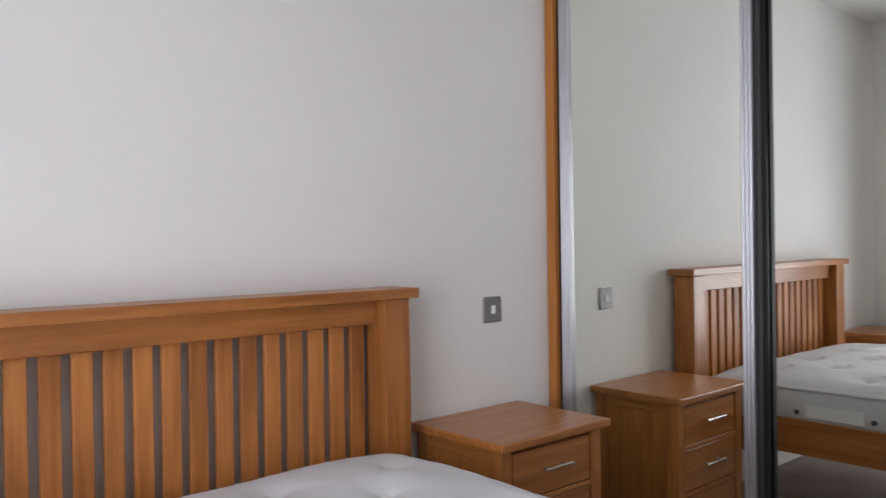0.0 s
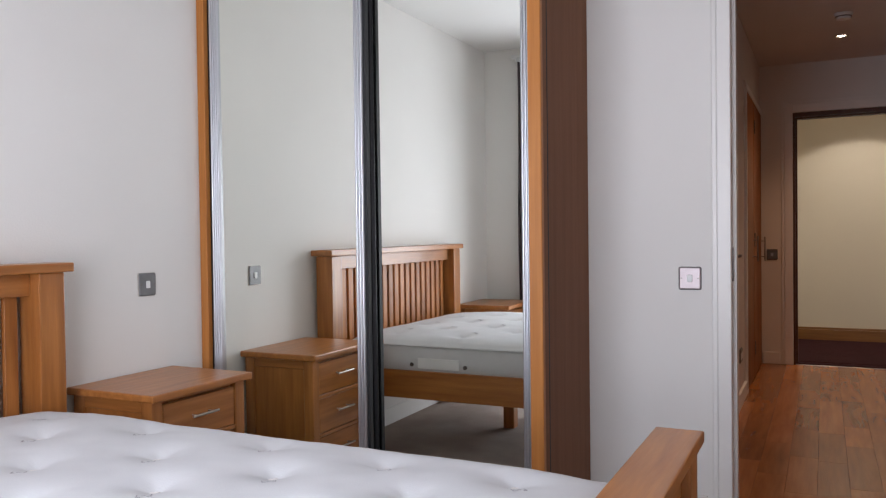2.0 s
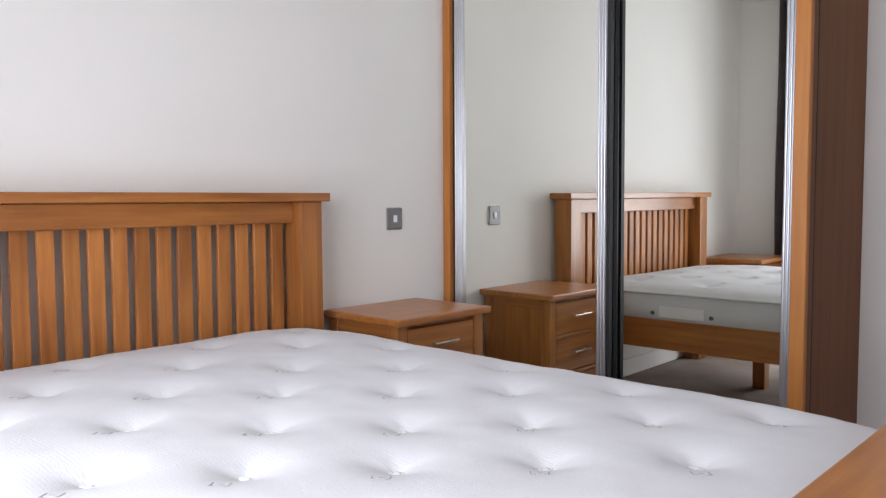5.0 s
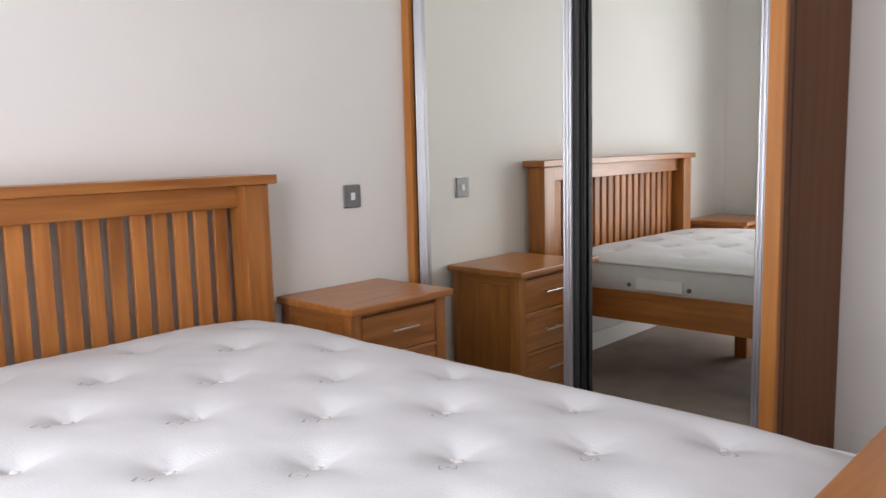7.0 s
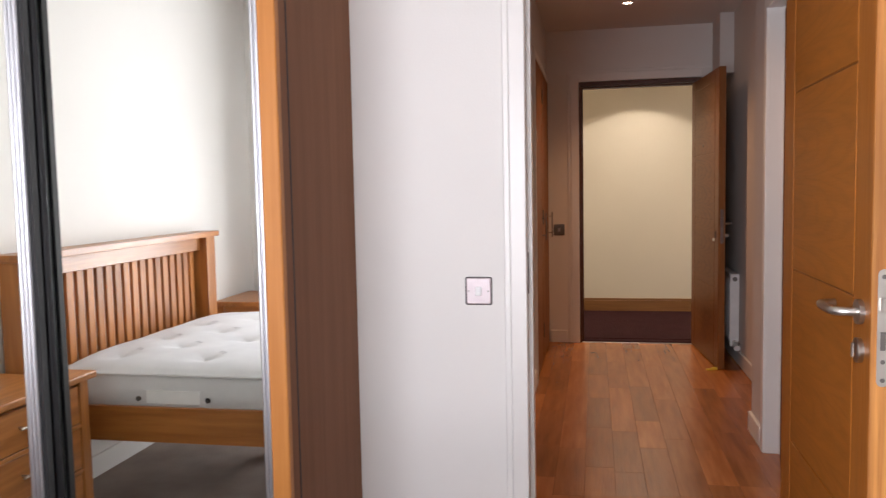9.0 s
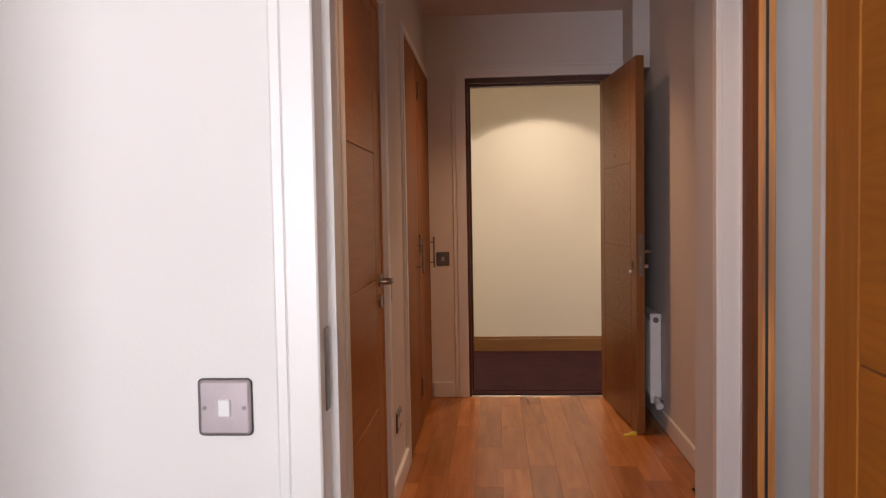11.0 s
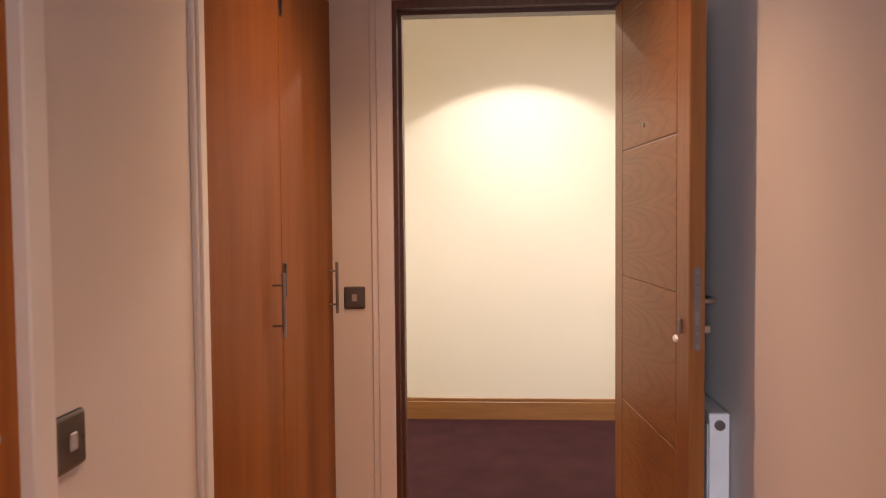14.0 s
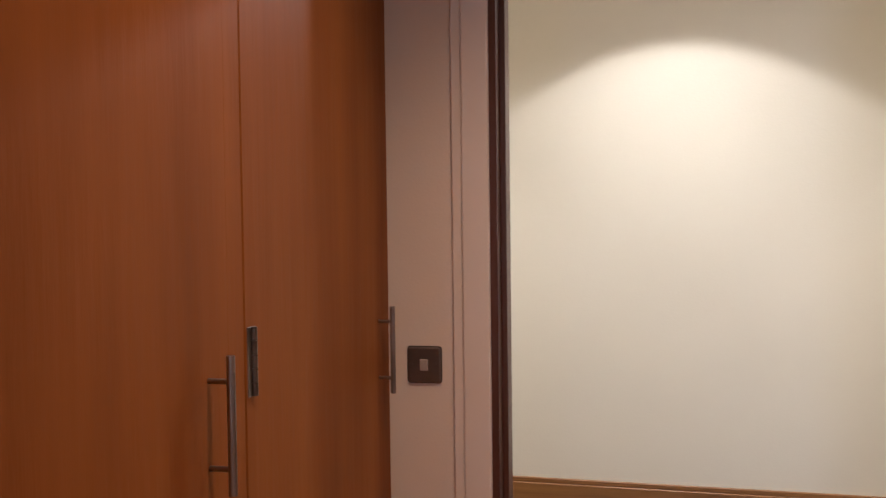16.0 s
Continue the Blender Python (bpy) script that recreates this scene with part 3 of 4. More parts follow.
def bar_handle(parent, y, z0, z1, x):
    h = part("bar_handle", cyl(bmesh.new(), (x + 0.034, y, z0), (x + 0.034, y, z1), 0.006, 16), "steel_bar", parent, "slim steel bar handle", True)
    for z in (z0 + 0.035, z1 - 0.035):
        part("standoff", cyl(bmesh.new(), (x, y, z), (x + 0.032, y, z), 0.004, 12), "steel_bar", h, smooth=True)


cupboard = thing("cupboard_door", I, "closed pair of flush oak bi-fold cupboard doors", "cupboard")
mid = 6.526
for y0, y1 in ((CY0 + 0.004, mid - 0.0245), (mid + 0.0255, CY1 - 0.004)):
    leaf = part("leaf", b(HL - 0.026, y0, 0.012, HL + 0.012, y1, CZ - 0.004, bevel=0.002), "cup", cupboard)
    bar_handle(leaf, y1 - 0.0585 if y1 < mid else y1 - 0.081, 0.894 if y1 < mid else 0.870, 1.083 if y1 < mid else 1.070, HL + 0.011)
part("cover_strip", b(HL - 0.024, mid - 0.0239, 0.012, HL + 0.0105, mid + 0.0248, CZ - 0.005, bevel=0.001), "cup", cupboard)
for z in (0.178, 1.000, 1.855):
    h = part("hinge", b(HL + 0.008, mid + 0.031, z, HL + 0.0135, mid + 0.060, z + 0.105, bevel=0.001), "hinge", cupboard, "dark steel butt hinge")
    for k in range(5):
        part("knuckle", cyl(bmesh.new(), (HL + 0.0145, mid + 0.048, z + k * 0.021 + 0.0006), (HL + 0.0145, mid + 0.048, z + k * 0.021 + 0.0204), 0.006, 12), "hinge", h, smooth=True)

# ---------- wardrobe ----------
WF, WR = 2.636, 0.077       # mirror plane, right-hand end
ward = thing("wardrobe", I, "built-in sliding wardrobe with two mirrored doors and oak frame", "wardrobe")
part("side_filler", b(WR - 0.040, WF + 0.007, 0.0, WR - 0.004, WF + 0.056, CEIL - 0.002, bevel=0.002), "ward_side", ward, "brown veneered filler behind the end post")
# the joint's shade, put in as a thin black strip
part("joint_shade", b(WR - 0.040, WF + 0.0565, 0.0, WR - 0.0035, WF + 0.0625, CEIL - 0.002), "black", ward, "thin black strip drawn as the shaded joint")
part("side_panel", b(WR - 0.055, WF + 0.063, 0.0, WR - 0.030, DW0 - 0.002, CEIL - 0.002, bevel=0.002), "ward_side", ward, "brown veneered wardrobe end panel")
part("end_post", b(WR - 0.046, WF - 0.02, 0.0, WR, WF + 0.006, CEIL - 0.002, bevel=0.003), "ward", ward)
part("wall_post", b(-1.398, WF - 0.02, 0.0, -1.360, WF + 0.058, CEIL - 0.002, bevel=0.003), "ward", ward)
part("top_fascia", b(-1.359, WF - 0.018, 2.40, WR - 0.056, WF + 0.085, CEIL - 0.002, bevel=0.003), "ward", ward)
part("bottom_track", b(-1.359, WF - 0.018, 0.0, WR - 0.056, WF + 0.085, 0.03, bevel=0.002), "alu", ward, "aluminium sliding door track")
part("back_panel", b(-1.398, DW0 - 0.02, 0.0, WR - 0.056, DW0 - 0.004, CEIL - 0.002), "wardrobe_in", ward)


def sliding_door(x0, x1, y, glass, right=0.044, left_mat="alu"):
    d = part("sliding_door", b(x0 + 0.02, glass + 0.007, 0.034, x1 - 0.02, glass + 0.018, 2.395), "black", ward, "mirrored sliding door in an aluminium frame")
    # the glass leans a hair forward at its head
    m = b(x0 + 0.03, glass, 0.07, x1 - 0.03, glass + 0.0038, 2.37)
    for v in m.verts:
        v.co.y -= 0.0026 * (v.co.z - 1.0)
    part("mirror", m, "mirror", d, "clear mirror glass")
    for a, w, mat in ((x0, 0.044, left_mat), (x1 - right, right, "alu")):
        st = part("stile", b(a, y - 0.002, 0.034, a + w, y + 0.022, 2.395, bevel=0.001), mat, d, "ribbed aluminium stile" if mat == "alu" else "")
        n = round(w / 0.011) if mat == "alu" else 2
        for k in range(n):
            part("rib", cyl(bmesh.new(), (a + w * (k + 0.5) / n, y - 0.001, 0.036), (a + w * (k + 0.5) / n, y - 0.001, 2.393), 0.42 * w / n, 14), mat, st, smooth=True)
    for z in (0.034, 2.365):
        part("rail", b(x0 + 0.045, y - 0.005, z, x1 - 0.045, y + 0.02, z + 0.036 - 0.006 * (z > 1), bevel=0.002), "alu", d)


sliding_door(-1.347, -0.619, WF, WF + 0.0085, 0.037)
# left stile near-black, the other stiles aluminium
sliding_door(-0.647, WR - 0.047, WF + 0.052, WF + 0.0535, 0.049, "black_stile")
# black strips standing in for the shade in the gaps beside the stiles
part("gap_shade", b(-0.618, WF + 0.003, 0.034, -0.606, WF + 0.024, 2.395), "black", ward, "black strip drawn as the shaded gap beside the front stile")
part("gap_shade", b(-1.359, WF + 0.003, 0.034, -1.348, WF + 0.02, 2.395), "black", ward)

# ---------- bed ----------
BY0, BY1 = 0.415, 1.903
bed = thing("bed", I, "oak slatted bed frame standing against the wall", "bed")
part("headboard_cap", b(-1.392, BY0, 1.0175, -1.267, BY1, 1.047, bevel=0.004, seg=2), "oak_y", bed)
part("headboard_rail", b(-1.374, BY0 + 0.1175, 0.945, -1.322, BY1 - 0.1175, 1.0165, bevel=0.003), "oak_y", bed)
part("headboard_rail", b(-1.374, BY0 + 0.1175, 0.27, -1.334, BY1 - 0.1175, 0.36, bevel=0.003), "oak_y", bed)
for y in (BY0 + 0.024, BY1 - 0.117):
    part("headboard_post", b(-1.378, y, 0.0, -1.283, y + 0.093, 1.017, bevel=0.005, seg=2), "oak_z", bed)
slat_mesh = finish("slat", b(-0.008, -0.0220, 0.0, 0.008, 0.0220, 0.583, bevel=0.0012), "slat")
NS = 18
first, last = 0.580, 1.7375
for k in range(NS):
    s = new("slat", slat_mesh)
    s.location = (-1.358, first + (last - first) * k / (NS - 1), 0.362)
    s.parent = bed
FX0, FX1, FZ = 0.578, 0.682, 0.69
FY0 = 0.44
part("footboard_cap", b(FX0, FY0, FZ - 0.026, FX1, BY1, FZ, bevel=0.004, seg=2), "oak_y", bed)
part("footboard_rail", b(FX0 + 0.032, FY0 + 0.115, FZ - 0.115, FX1 - 0.032, BY1 - 0.115, FZ - 0.027, bevel=0.003), "oak_y", bed)
part("footboard_rail", b(FX0 + 0.032, FY0 + 0.115, 0.28, FX1 - 0.032, BY1 - 0.115, 0.38, bevel=0.003), "oak_y", bed)
for y in (FY0 + 0.02, BY1 - 0.115):
    part("footboard_post", b(FX0 + 0.012, y, 0.0, FX1 - 0.012, y + 0.095, FZ - 0.0265, bevel=0.005, seg=2), "oak_z", bed)
low_slat = finish("slat", b(-0.008, -0.0220, 0.0, 0.008, 0.0220, 0.191, bevel=0.0012), "slat")
for k in range(NS - 2):
    s = new("slat", low_slat)
    s.location = ((FX0 + FX1) / 2, 0.600 + (1.730 - 0.600) * k / (NS - 3), 0.382)
    s.parent = bed
for y in (FY0 + 0.01, BY1 - 0.105):
    part("side_rail", b(-1.289, y, 0.309, FX0 + 0.011, y + 0.03, 0.448, bevel=0.003), "oak_x", bed)
part("middle_leg", b(-0.745, 0.985, 0.0, -0.68, 1.050, 0.31, bevel=0.003), "oak_z", bed)
part("centre_beam", b(-1.289, 0.990, 0.311, FX0 + 0.011, 1.045, 0.399, bevel=0.003), "oak_x", bed)
part("slatted_base", boxes(*[(-1.25 + 0.12 * k, FY0 + 0.042, 0.40, -1.18 + 0.12 * k, BY1 - 0.106, 0.418) for k in range(15)]), "oak_y", bed)

# ---------- mattress ----------
MX0, MX1, MY0, MY1, MZ0, MZ1 = -1.280, 0.560, 0.470, 1.808, 0.42, 0.622
matt = thing("mattress", I, "white tufted mattress with knitted cloth, bare, on the bed", "mattress")
NX, NY = 190, 150
tufts = []
for i in range(-5, 6):
    for j in range(-4, 5):
        a = -0.308 + (0.196 if i < 0 else 0.163) * i + 0.010 * math.sin(5.1 * i + 2.3 * j)
        c = 0.978 + 0.171 * j + 0.008 * math.sin(3.7 * i - 4.1 * j)
        if (i + j) % 2 == 0 and MX0 + 0.05 < a < MX1 - 0.05 and MY0 + 0.05 < c < MY1 - 0.05:
            tufts.append((a, c))


def mattress_top(x, y):
    u = min(x - MX0, MX1 - x)
    v = min(y - MY0, MY1 - y)
    z = MZ1
    for e in (u, v):
        if e < 0.30:
            z -= 0.020 * (1 - e / 0.30) ** 2
        if e < 0.085:
            z -= 0.028 * (1 - math.sqrt(max(0.0, 1 - (1 - e / 0.085) ** 2)))
    for a, c in tufts:
        d2 = (x - a) ** 2 + (y - c) ** 2
        if d2 < 0.06:
            ang = math.atan2(y - c, x - a)
            d = math.sqrt(d2)
            z -= 0.021 * math.exp(-d / 0.024) * (1 + 0.18 * math.cos(5 * ang)) + 0.011 * math.exp(-d2 / 0.0042)
    z += 0.008 * math.exp(-((x + 1.12) ** 2 + (y - 1.58) ** 2) / 0.07)
    z += 0.003 * noise.noise((x * 4, y * 4, 0)) + 0.0012 * noise.noise((x * 17, y * 17, 3))
    return z


bm = bmesh.new()
grid = [[bm.verts.new((MX0 + (MX1 - MX0) * i / NX, MY0 + (MY1 - MY0) * j / NY, 0)) for j in range(NY + 1)] for i in range(NX + 1)]
for row in grid:
    for v in row:
        v.co.z = mattress_top(v.co.x, v.co.y)
for i in range(NX):
    for j in range(NY):
        bm.faces.new((grid[i][j], grid[i + 1][j], grid[i + 1][j + 1], grid[i][j + 1]))
top_ob = part("top_panel", bm, "tick", matt, smooth=True)


def rounded_loop(inset, r, z, n=8):
    pts = []
    for cx, cy, a0 in ((MX1 - inset - r, MY1 - inset - r, 0), (MX0 + inset + r, MY1 - inset - r, 90), (MX0 + inset + r, MY0 + inset + r, 180), (MX1 - inset - r, MY0 + inset + r, 270)):
        pts += [(cx + r * math.cos(radians(a0 + 90 * k / n)), cy + r * math.sin(radians(a0 + 90 * k / n)), z) for k in range(n + 1)]
    return pts


bm = bmesh.new()
rings = [[bm.verts.new(p) for p in rounded_loop(i, 0.05, z)] for i, z in ((0.012, MZ0), (-0.006, MZ0 + 0.02), (-0.012, (MZ0 + MZ1) / 2 - 0.03), (-0.006, MZ1 - 0.066), (0.004, MZ1 - 0.049))]
for a, c in zip(rings, rings[1:]):
    for k in range(len(a)):
        bm.faces.new((a[k], a[(k + 1) % len(a)], c[(k + 1) % len(c)], c[k]))
bm.faces.new(rings[0][::-1]), bm.faces.new(rings[-1])
part("border", bm, "tick_side", matt, "pale grey mattress border", True)
for z in (MZ1 - 0.051, MZ0 + 0.006):
    loop = rounded_loop(-0.006 if z > 0.5 else 0.004, 0.05, z)
    part("piping", tube(bmesh.new(), loop + loop[:1], 0.007, 8), "tick", matt, smooth=True)
bm = bmesh.new()
for k, (x, y, r) in enumerate(((-0.009, 0.001, 0.007), (0.0, -0.002, 0.009), (0.010, 0.002, 0.0065), (0.003, 0.005, 0.006))):
    bmesh.ops.create_icosphere(bm, subdivisions=2, radius=r, matrix=pose(x, y, 0.003, 12 * k, 0, 35 * k) @ Matrix.Diagonal((1.15, 0.8, 0.75, 1)))
for v in bm.verts:
    v.co += 0.0022 * noise.noise_vector(v.co * 160)
dot = finish("tuft", bm, "wadding")
for k, (a, c) in enumerate(tufts):
    o = new("tuft", dot)
    o.matrix_world = pose(a, c, mattress_top(a, c) + 0.006, 0, 0, 40 + 25 * math.sin(2.7 * k))
    o.parent = matt
# faint stitched bracket pair beside each tuft, lying on the cloth
for a, c in tufts:
    x, y = a + 0.036, c - 0.066
    if x < MX1 - 0.06 and y > MY0 + 0.06:
        bm = boxes((-0.0148, -0.010, 0, -0.0125, 0.010, 0.0008), (0.0125, -0.010, 0, 0.0148, 0.010, 0.0008), (-0.0125, -0.010, 0, -0.006, -0.0082, 0.0008),
                   (0.006, -0.010, 0, 0.0125, -0.0082, 0.0008), (-0.004, -0.001, 0, 0.004, 0.001, 0.0008))
        bmesh.ops.transform(bm, matrix=pose(x, y, 0, 0, 0, 40), verts=bm.verts[:])
        for v in bm.verts:
            v.co.z += mattress_top(v.co.x, v.co.y) + 0.0003
        part("stitch_mark", bm, "stitch", matt)
part("label_patch", b(-0.888, MY1 + 0.010, 0.460, -0.666, MY1 + 0.014, 0.512, bevel=0.001), "patch", matt, "pale rectangular cloth label")
for x in (-0.922, -0.633):
    part("air_vent", cyl(bmesh.new(), (x, MY1 + 0.009, 0.478), (x, MY1 + 0.016, 0.478), 0.010, 16), "steel_dark", matt, "small round metal air vent", True)

# ---------- bedside cabinets ----------


def bedside(m):
    """Three-drawer cabinet; x = front, y = width, from its back left foot."""
    c = thing("bedside_cabinet", m, "oak three-drawer bedside cabinet against the wall beside the bed", "bedside cabinet", "bedside cabinets")
    w, d, h = 0.448, 0.359, 0.622
    part("top", b(-0.012, -0.018, h - 0.026, d + 0.026, w + 0.018, h, bevel=0.006, seg=2), "oak_y", c)
    part("body", b(0.004, 0.009, 0.075, d - 0.024, w - 0.009, h - 0.0265), "oak_z", c)
    for y in (0.0, w - 0.048):
        for x in (0.0, d - 0.048):
            part("corner_post", b(x, y, 0.0, x + 0.048, y + 0.048, h - 0.027, bevel=0.003), "oak_z", c)
        ya = 0.003 if y == 0 else w - 0.020
        part("side_rail", b(0.0485, ya, 0.06, d - 0.0485, ya + 0.017, 0.115, bevel=0.002), "oak_x", c)
        part("side_rail", b(0.0485, ya, h - 0.066, d - 0.0485, ya + 0.017, h - 0.027, bevel=0.002), "oak_x", c)
    part("plinth_rail", b(d - 0.03, 0.049, 0.055, d - 0.006, w - 0.049, 0.095, bevel=0.002), "oak_y", c)
    z = 0.10
    for dh in (0.167, 0.165, 0.156):
        f = part("drawer", b(d - 0.023, 0.0515, z + 0.009, d - 0.004, w - 0.0515, z + dh - 0.010, bevel=0.003), "oak_y", c)
        if z > 0.12:
            part("drawer_rail", b(d - 0.022, 0.0485, z - 0.0075, d - 0.002, w - 0.0485, z + 0.0065, bevel=0.0015), "oak_y", c)
        hz = z + dh * 0.55
        part("handle", cyl(bmesh.new(), (d + 0.022, w / 2 - 0.062, hz), (d + 0.022, w / 2 + 0.062, hz), 0.0045, 12), "steel", f, "thin chrome bar handle", True)
        for y in (w / 2 - 0.04, w / 2 + 0.04):
            part("handle_post", cyl(bmesh.new(), (d - 0.004, y, hz), (d + 0.021, y, hz), 0.0035, 10), "steel", f, smooth=True)
        z += dh
    return c


near_cab = bedside(pose(-1.380, 1.980, 0))
copy_thing(near_cab, pose(-1.380, BY0 - 0.600, 0))

# ---------- curtain ----------
bm = bmesh.new()
cols, rows_z = 90, 14
gridc = []
for i in range(cols + 1):
    col = []
    x = -1.11 + 0.46 * i / cols
    for j in range(rows_z + 1):
        z = 0.03 + (2.36 - 0.03) * j / rows_z
        amp = 0.028 + 0.010 * math.sin(3.1 * x * 9 + j * 0.2)
        y = BACK + 0.075 + amp * math.sin(i / cols * 2 * math.pi * 6.5 + 0.25 * math.sin(j * 0.5)) + 0.006 * noise.noise((x * 6, z * 2, 1))
        col.append(bm.verts.new((x + 0.006 * math.sin(j * 0.6 + i * 0.3), y, z)))
    gridc.append(col)
for i in range(cols):
    for j in range(rows_z):
        bm.faces.new((gridc[i][j], gridc[i + 1][j], gridc[i + 1][j + 1], gridc[i][j + 1]))
bmesh.ops.solidify(bm, geom=bm.faces[:], thickness=0.004)
curtain = thing("curtain", I, "dark grey-brown pleated curtain drawn aside by the window", "curtain")
part("cloth", bm, "curtain", curtain, smooth=True)
part("heading_tape", b(-1.11, BACK + 0.05, 2.362, -0.65, BACK + 0.10, 2.392, bevel=0.004), "tick_side", curtain, "white gathered heading tape")
part("track", b(-1.16, BACK + 0.03, 2.394, 1.55, BACK + 0.065, 2.42, bevel=0.003), "white_plastic", curtain, "white curtain track")

# ---------- switches and sockets ----------


def rounded_plate(w, h, y0, y1, r, edge, n=5):
    """An upright plate with round corners and a chamfered front, facing -y."""
    bm = bmesh.new()
    rings = []
    for inset, y in ((0.0, y1), (0.0, y0 + edge), (edge * 0.35, y0 + edge * 0.3), (edge, y0)):
        q = max(r - inset, 0.001)
        ring = []
        for cx, cz, a0 in ((w - r, h - r, 0), (r - w, h - r, 90), (r - w, r - h, 180), (w - r, r - h, 270)):
            ring += [bm.verts.new((cx + q * math.cos(radians(a0 + 90 * k / n)), y, cz + q * math.sin(radians(a0 + 90 * k / n)))) for k in range(n + 1)]
        rings.append(ring)
    for a, c in zip(rings, rings[1:]):
        for k in range(len(a)):
            bm.faces.new((a[k], a[(k + 1) % len(a)], c[(k + 1) % len(c)], c[k]))
    bm.faces.new(rings[0][::-1]), bm.faces.new(rings[-1])
    bmesh.ops.recalc_face_normals(bm, faces=bm.faces[:])
    return bm


def plate(name, m, label, mat, double=False, rocker="white_plastic", rim="black"):
    """A wall plate; x across, z up, standing out along -y."""
    t = thing(name, m, label, "light switch" if not double else "socket")
    w = 0.041 if not double else 0.073
    # slightly larger plate behind, showing as a thin outline in the rim colour
    part("rim_plate", rounded_plate(w + 0.0018, 0.0448, -0.0035, 0.002, 0.008, 0.001), rim, t)
    part("plate", rounded_plate(w, 0.043, -0.008, 0.001, 0.007, 0.0045), mat, t)
    if double:
        for x in (-0.036, 0.036):
            part("outlet", b(x - 0.022, -0.009, -0.025, x + 0.022, -0.006, 0.022, bevel=0.002), rocker, t)
    else:
        part("rocker", b(-0.010, -0.012, -0.014, 0.010, -0.007, 0.014, bevel=0.002), rocker, t)
        for x in (-0.031, 0.031):
            part("screw", cyl(bmesh.new(), (x, -0.0075, 0), (x, -0.0092, 0), 0.0035, 12), "steel_dark", t)
    return t


plate("light_switch", pose(-1.400, 2.33, 0.947, 0, 0, 90), "grey steel switch plate with white rocker over the bedside cabinet", "steel_grey", rim="steel")
plate("light_switch", pose(0.447, DW0, 0.941), "polished steel light switch beside the bedroom door", "steel_pale")
plate("light_switch", pose(0.520, HE, 0.920), "dark steel switch plate beside the entrance door", "steel_dark", rocker="rocker_grey")
plate("light_switch", pose(HL, 5.352, 0.903, 0, 0, 90), "dark steel switch plate beside the hall door", "steel_dark", rocker="rocker_grey")
plate("double_socket", pose(HL, 5.56, 0.315, 0, 0, 90), "dark steel double socket low on the hall wall", "steel_dark", True)

# ---------- radiators ----------


def radiator(m, length, height, label):
    r = thing("radiator", m, label, "radiator")
    part("front_panel", b(-0.062, 0, 0.02, -0.050, length, height - 0.02, bevel=0.004), "radiator", r)
    part("rear_panel", b(-0.022, 0, 0.02, -0.010, length, height - 0.02, bevel=0.004), "radiator", r)
    part("end_cover", b(-0.066, -0.006, 0.0, -0.006, -0.001, height, bevel=0.002), "radiator", r)
    part("end_cover", b(-0.066, length + 0.001, 0.0, -0.006, length + 0.006, height, bevel=0.002), "radiator", r)
    part("top_grille", b(-0.066, 0, height - 0.018, -0.006, length, height, bevel=0.003), "radiator", r)
    for k in range(int(length / 0.05)):
        part("rib", b(-0.066, 0.02 + 0.05 * k, 0.04, -0.062, 0.05 + 0.05 * k, height - 0.04, bevel=0.0015), "radiator", r)
    part("end_plug", cyl(bmesh.new(), (-0.036, -0.006, height - 0.035), (-0.036, -0.014, height - 0.035), 0.016, 18), "steel_dark", r, smooth=True)
    part("valve_body", cyl(bmesh.new(), (-0.036, -0.006, 0.03), (-0.036, -0.035, 0.03), 0.014, 16), "steel", r, smooth=True)
    part("valve_head", cyl(bmesh.new(), (-0.036, -0.033, 0.02), (-0.030, -0.085, 0.0), 0.019, 18, 0.022), "white_plastic", r, "white thermostatic valve head", True)
    part("valve_tail", tube(bmesh.new(), [(-0.036, -0.03, 0.03), (-0.01, -0.03, 0.03), (0.002, -0.03, 0.03)], 0.008), "steel", r, smooth=True)
    return r


radiator(pose(HR1, 6.63, 0.125), 0.55, 0.51, "white panel radiator on the hall wall behind the door")
radiator(pose(SIDE, 2.30, 0.12), 0.75, 0.50, "white panel radiator behind the bedroom door")

# ---------- fire extinguisher ----------
fx, fy, fz = HL + 0.038, 3.755, 1.302
ext = thing("fire_extinguisher", I, "red cylinder fire extinguisher in a wall bracket", "fire extinguisher")
part("cylinder", cyl(bmesh.new(), (fx, fy, fz), (fx, fy, fz + 0.33), 0.036, 40), "red", ext, smooth=True)
bm = bmesh.new()
bmesh.ops.create_uvsphere(bm, u_segments=32, v_segments=12, radius=0.036, matrix=Matrix.Translation((fx, fy, fz + 0.33)) @ Matrix.Diagonal((1, 1, 0.7, 1)))
part("shoulder", bm, "red", ext, smooth=True)
part("valve", cyl(bmesh.new(), (fx, fy, fz + 0.36), (fx, fy, fz + 0.41), 0.016, 16), "steel", ext, smooth=True)
part("squeeze_grip", b(fx - 0.012, fy - 0.01, fz + 0.41, fx + 0.012, fy + 0.09, fz + 0.43, bevel=0.004), "black", ext)
part("instruction_band", cyl(bmesh.new(), (fx, fy, fz + 0.13), (fx, fy, fz + 0.30), 0.0365, 40), "red", ext, "red band with rows of pale printed lines", True)
for k in range(7):
    part("printed_line", cyl(bmesh.new(), (fx, fy, fz + 0.14 + 0.02 * k), (fx, fy, fz + 0.1425 + 0.02 * k), 0.0369, 40), "label", ext)
for dx in (-0.009, 0.006):
    part("printed_mark", b(fx + dx, fy - 0.0385, fz + 0.205, fx + dx + 0.008, fy - 0.034, fz + 0.228, bevel=0.001), "patch", ext, "small white printed mark")
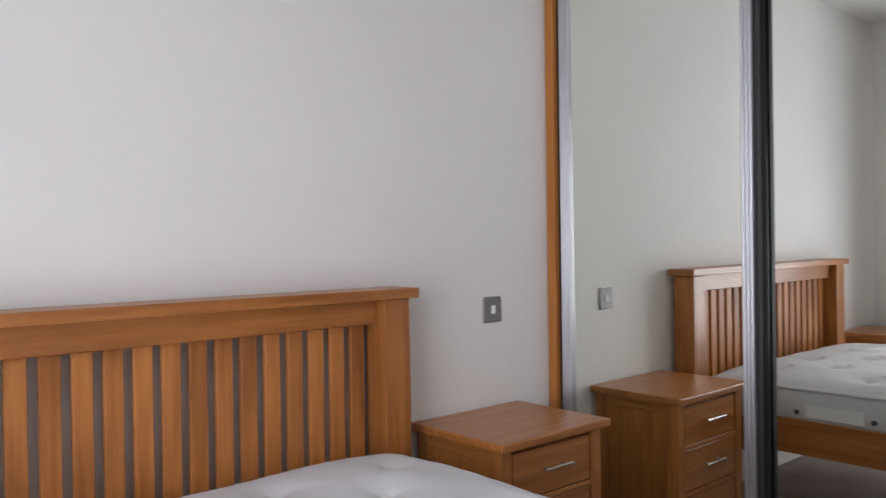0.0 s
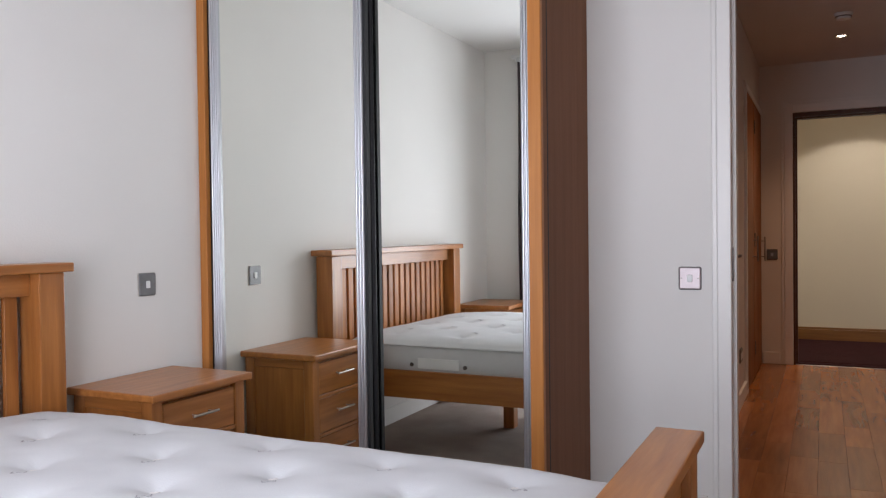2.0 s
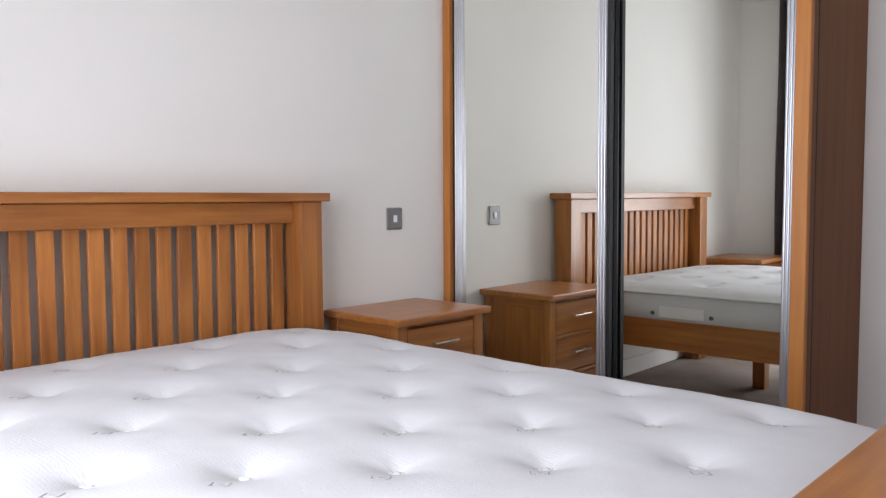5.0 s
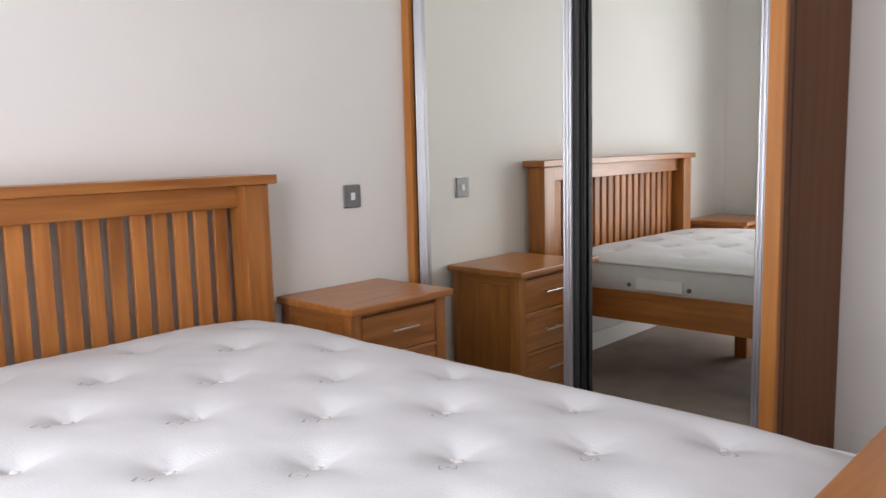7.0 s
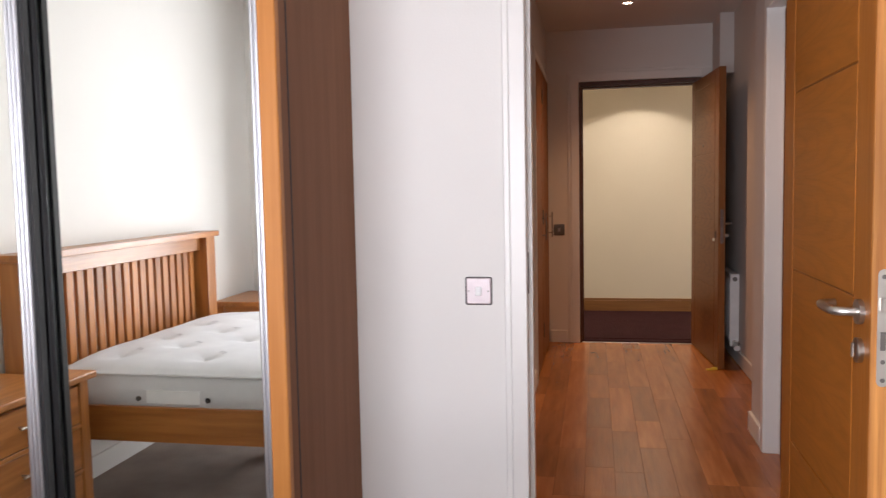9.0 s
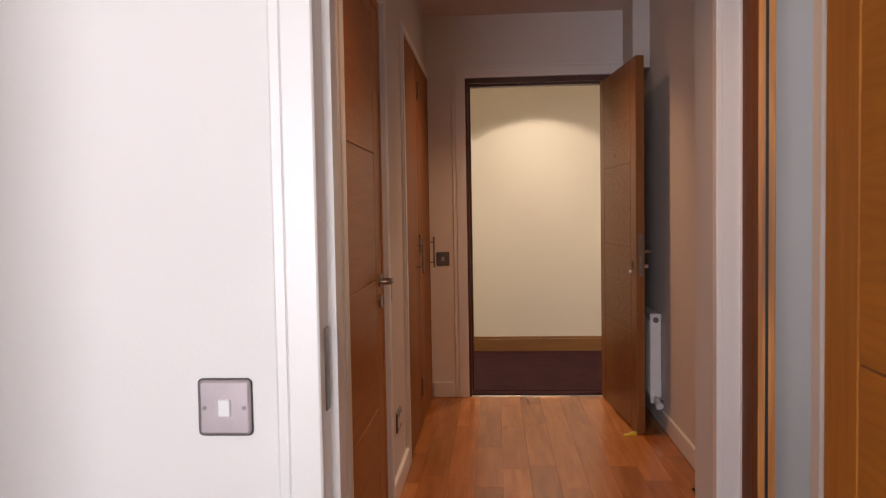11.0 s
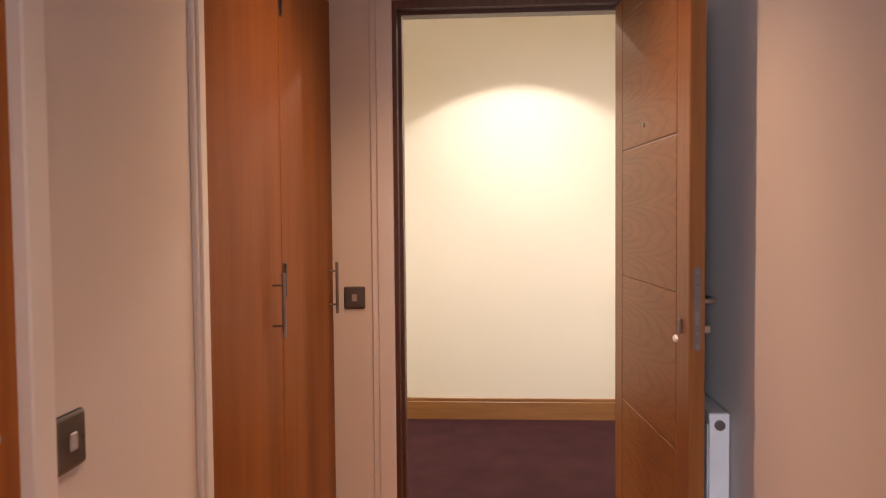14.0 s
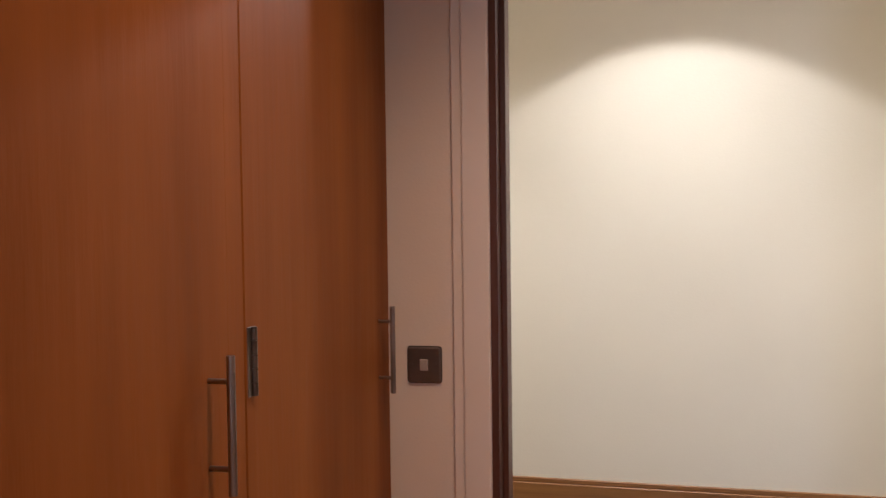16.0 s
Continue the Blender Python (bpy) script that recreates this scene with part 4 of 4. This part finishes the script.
part("bracket_base", b(fx - 0.037, fy - 0.037, fz - 0.010, fx + 0.036, fy + 0.037, fz - 0.002, bevel=0.004), "black", ext, "black bracket foot")
part("bracket_back", b(HL - 0.001, fy - 0.02, fz - 0.012, HL + 0.012, fy + 0.02, fz + 0.36), "black", ext)
part("bracket_hoop", tube(bmesh.new(), [(HL + 0.004, fy + 0.040, fz + 0.03)] + [(fx + 0.040 * math.cos(radians(a)), fy + 0.040 * math.sin(radians(a)), fz + 0.03) for a in range(75, -76, -25)] + [(HL + 0.004, fy - 0.040, fz + 0.03)], 0.0035), "black", ext, smooth=True)

# ---------- downlights ----------


def downlight(x, y, z):
    t = thing("downlight", pose(x, y, z), "recessed round downlight in the ceiling, lit", "ceiling light", "hall downlights")
    bm = bmesh.new()
    prof = [(0.047, 0.001), (0.047, -0.005), (0.043, -0.007), (0.033, -0.005), (0.031, 0.001)]
    rings = [[bm.verts.new((r * math.cos(2 * math.pi * k / 32), r * math.sin(2 * math.pi * k / 32), zz)) for k in range(32)] for r, zz in prof]
    for a, c in zip(rings, rings[1:]):
        for k in range(32):
            bm.faces.new((a[k], a[(k + 1) % 32], c[(k + 1) % 32], c[k]))
    part("bezel", bm, "steel", t, "steel bezel", True)
    part("lamp_face", cyl(bmesh.new(), (0, 0, -0.0005), (0, 0, -0.003), 0.028, 24), "glow", t, "glowing lamp face")
    return t


downlight(1.03, 6.44, HCEIL)
# fitting added for the unseen near lamp
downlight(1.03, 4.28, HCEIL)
# fittings for the corridor lamps, the outer two added out of view
for cx in (-0.75, 1.22, 3.2):
    downlight(cx, 8.29, 2.5)

alarm = thing("smoke_alarm", pose(1.03, 5.80, HCEIL), "round white smoke alarm on the hall ceiling", "smoke alarm")
part("base", cyl(bmesh.new(), (0, 0, 0.001), (0, 0, -0.012), 0.055, 28), "white_plastic", alarm, smooth=True)
part("cover", cyl(bmesh.new(), (0, 0, -0.012), (0, 0, -0.038), 0.050, 28, 0.040), "white_plastic", alarm, smooth=True)
part("vent_ring", cyl(bmesh.new(), (0, 0, -0.020), (0, 0, -0.026), 0.0495, 28), "steel_dark", alarm, "dark vent slot")

# ---------- hall floor planks ----------
rng = random.Random(5)
hall_floor = tagged(new("floor_hall", finish("floor_hall", b(0.2, DW0 + 0.04, -0.1, 2.0, HE + 0.02, -0.006), "groove")), "reddish hardwood plank floor, glossy, in the hall", "", "", "structure")
PW = 0.128
shapes = {}
x = HL - 0.05
while x < HR1 + 0.02:
    y = DW0 + 0.045 - rng.choice((0.0, 0.2, 0.4, 0.6))
    while y < HE:
        ln = rng.choice((0.45, 0.6, 0.75, 0.9))
        y0, y1 = max(y, DW0 + 0.045), min(y + ln, HE - 0.001)
        if y1 - y0 > 0.03:
            key = round(y1 - y0, 3)
            if key not in shapes:
                shapes[key] = finish("plank", b(0.0003, 0.0003, -0.012, PW - 0.0003, key - 0.0003, 0.0, bevel=0.0006), "plank")
            o = new("plank", shapes[key])
            o.location = (x, y0, 0)
            o.parent = hall_floor
        y += ln
    x += PW
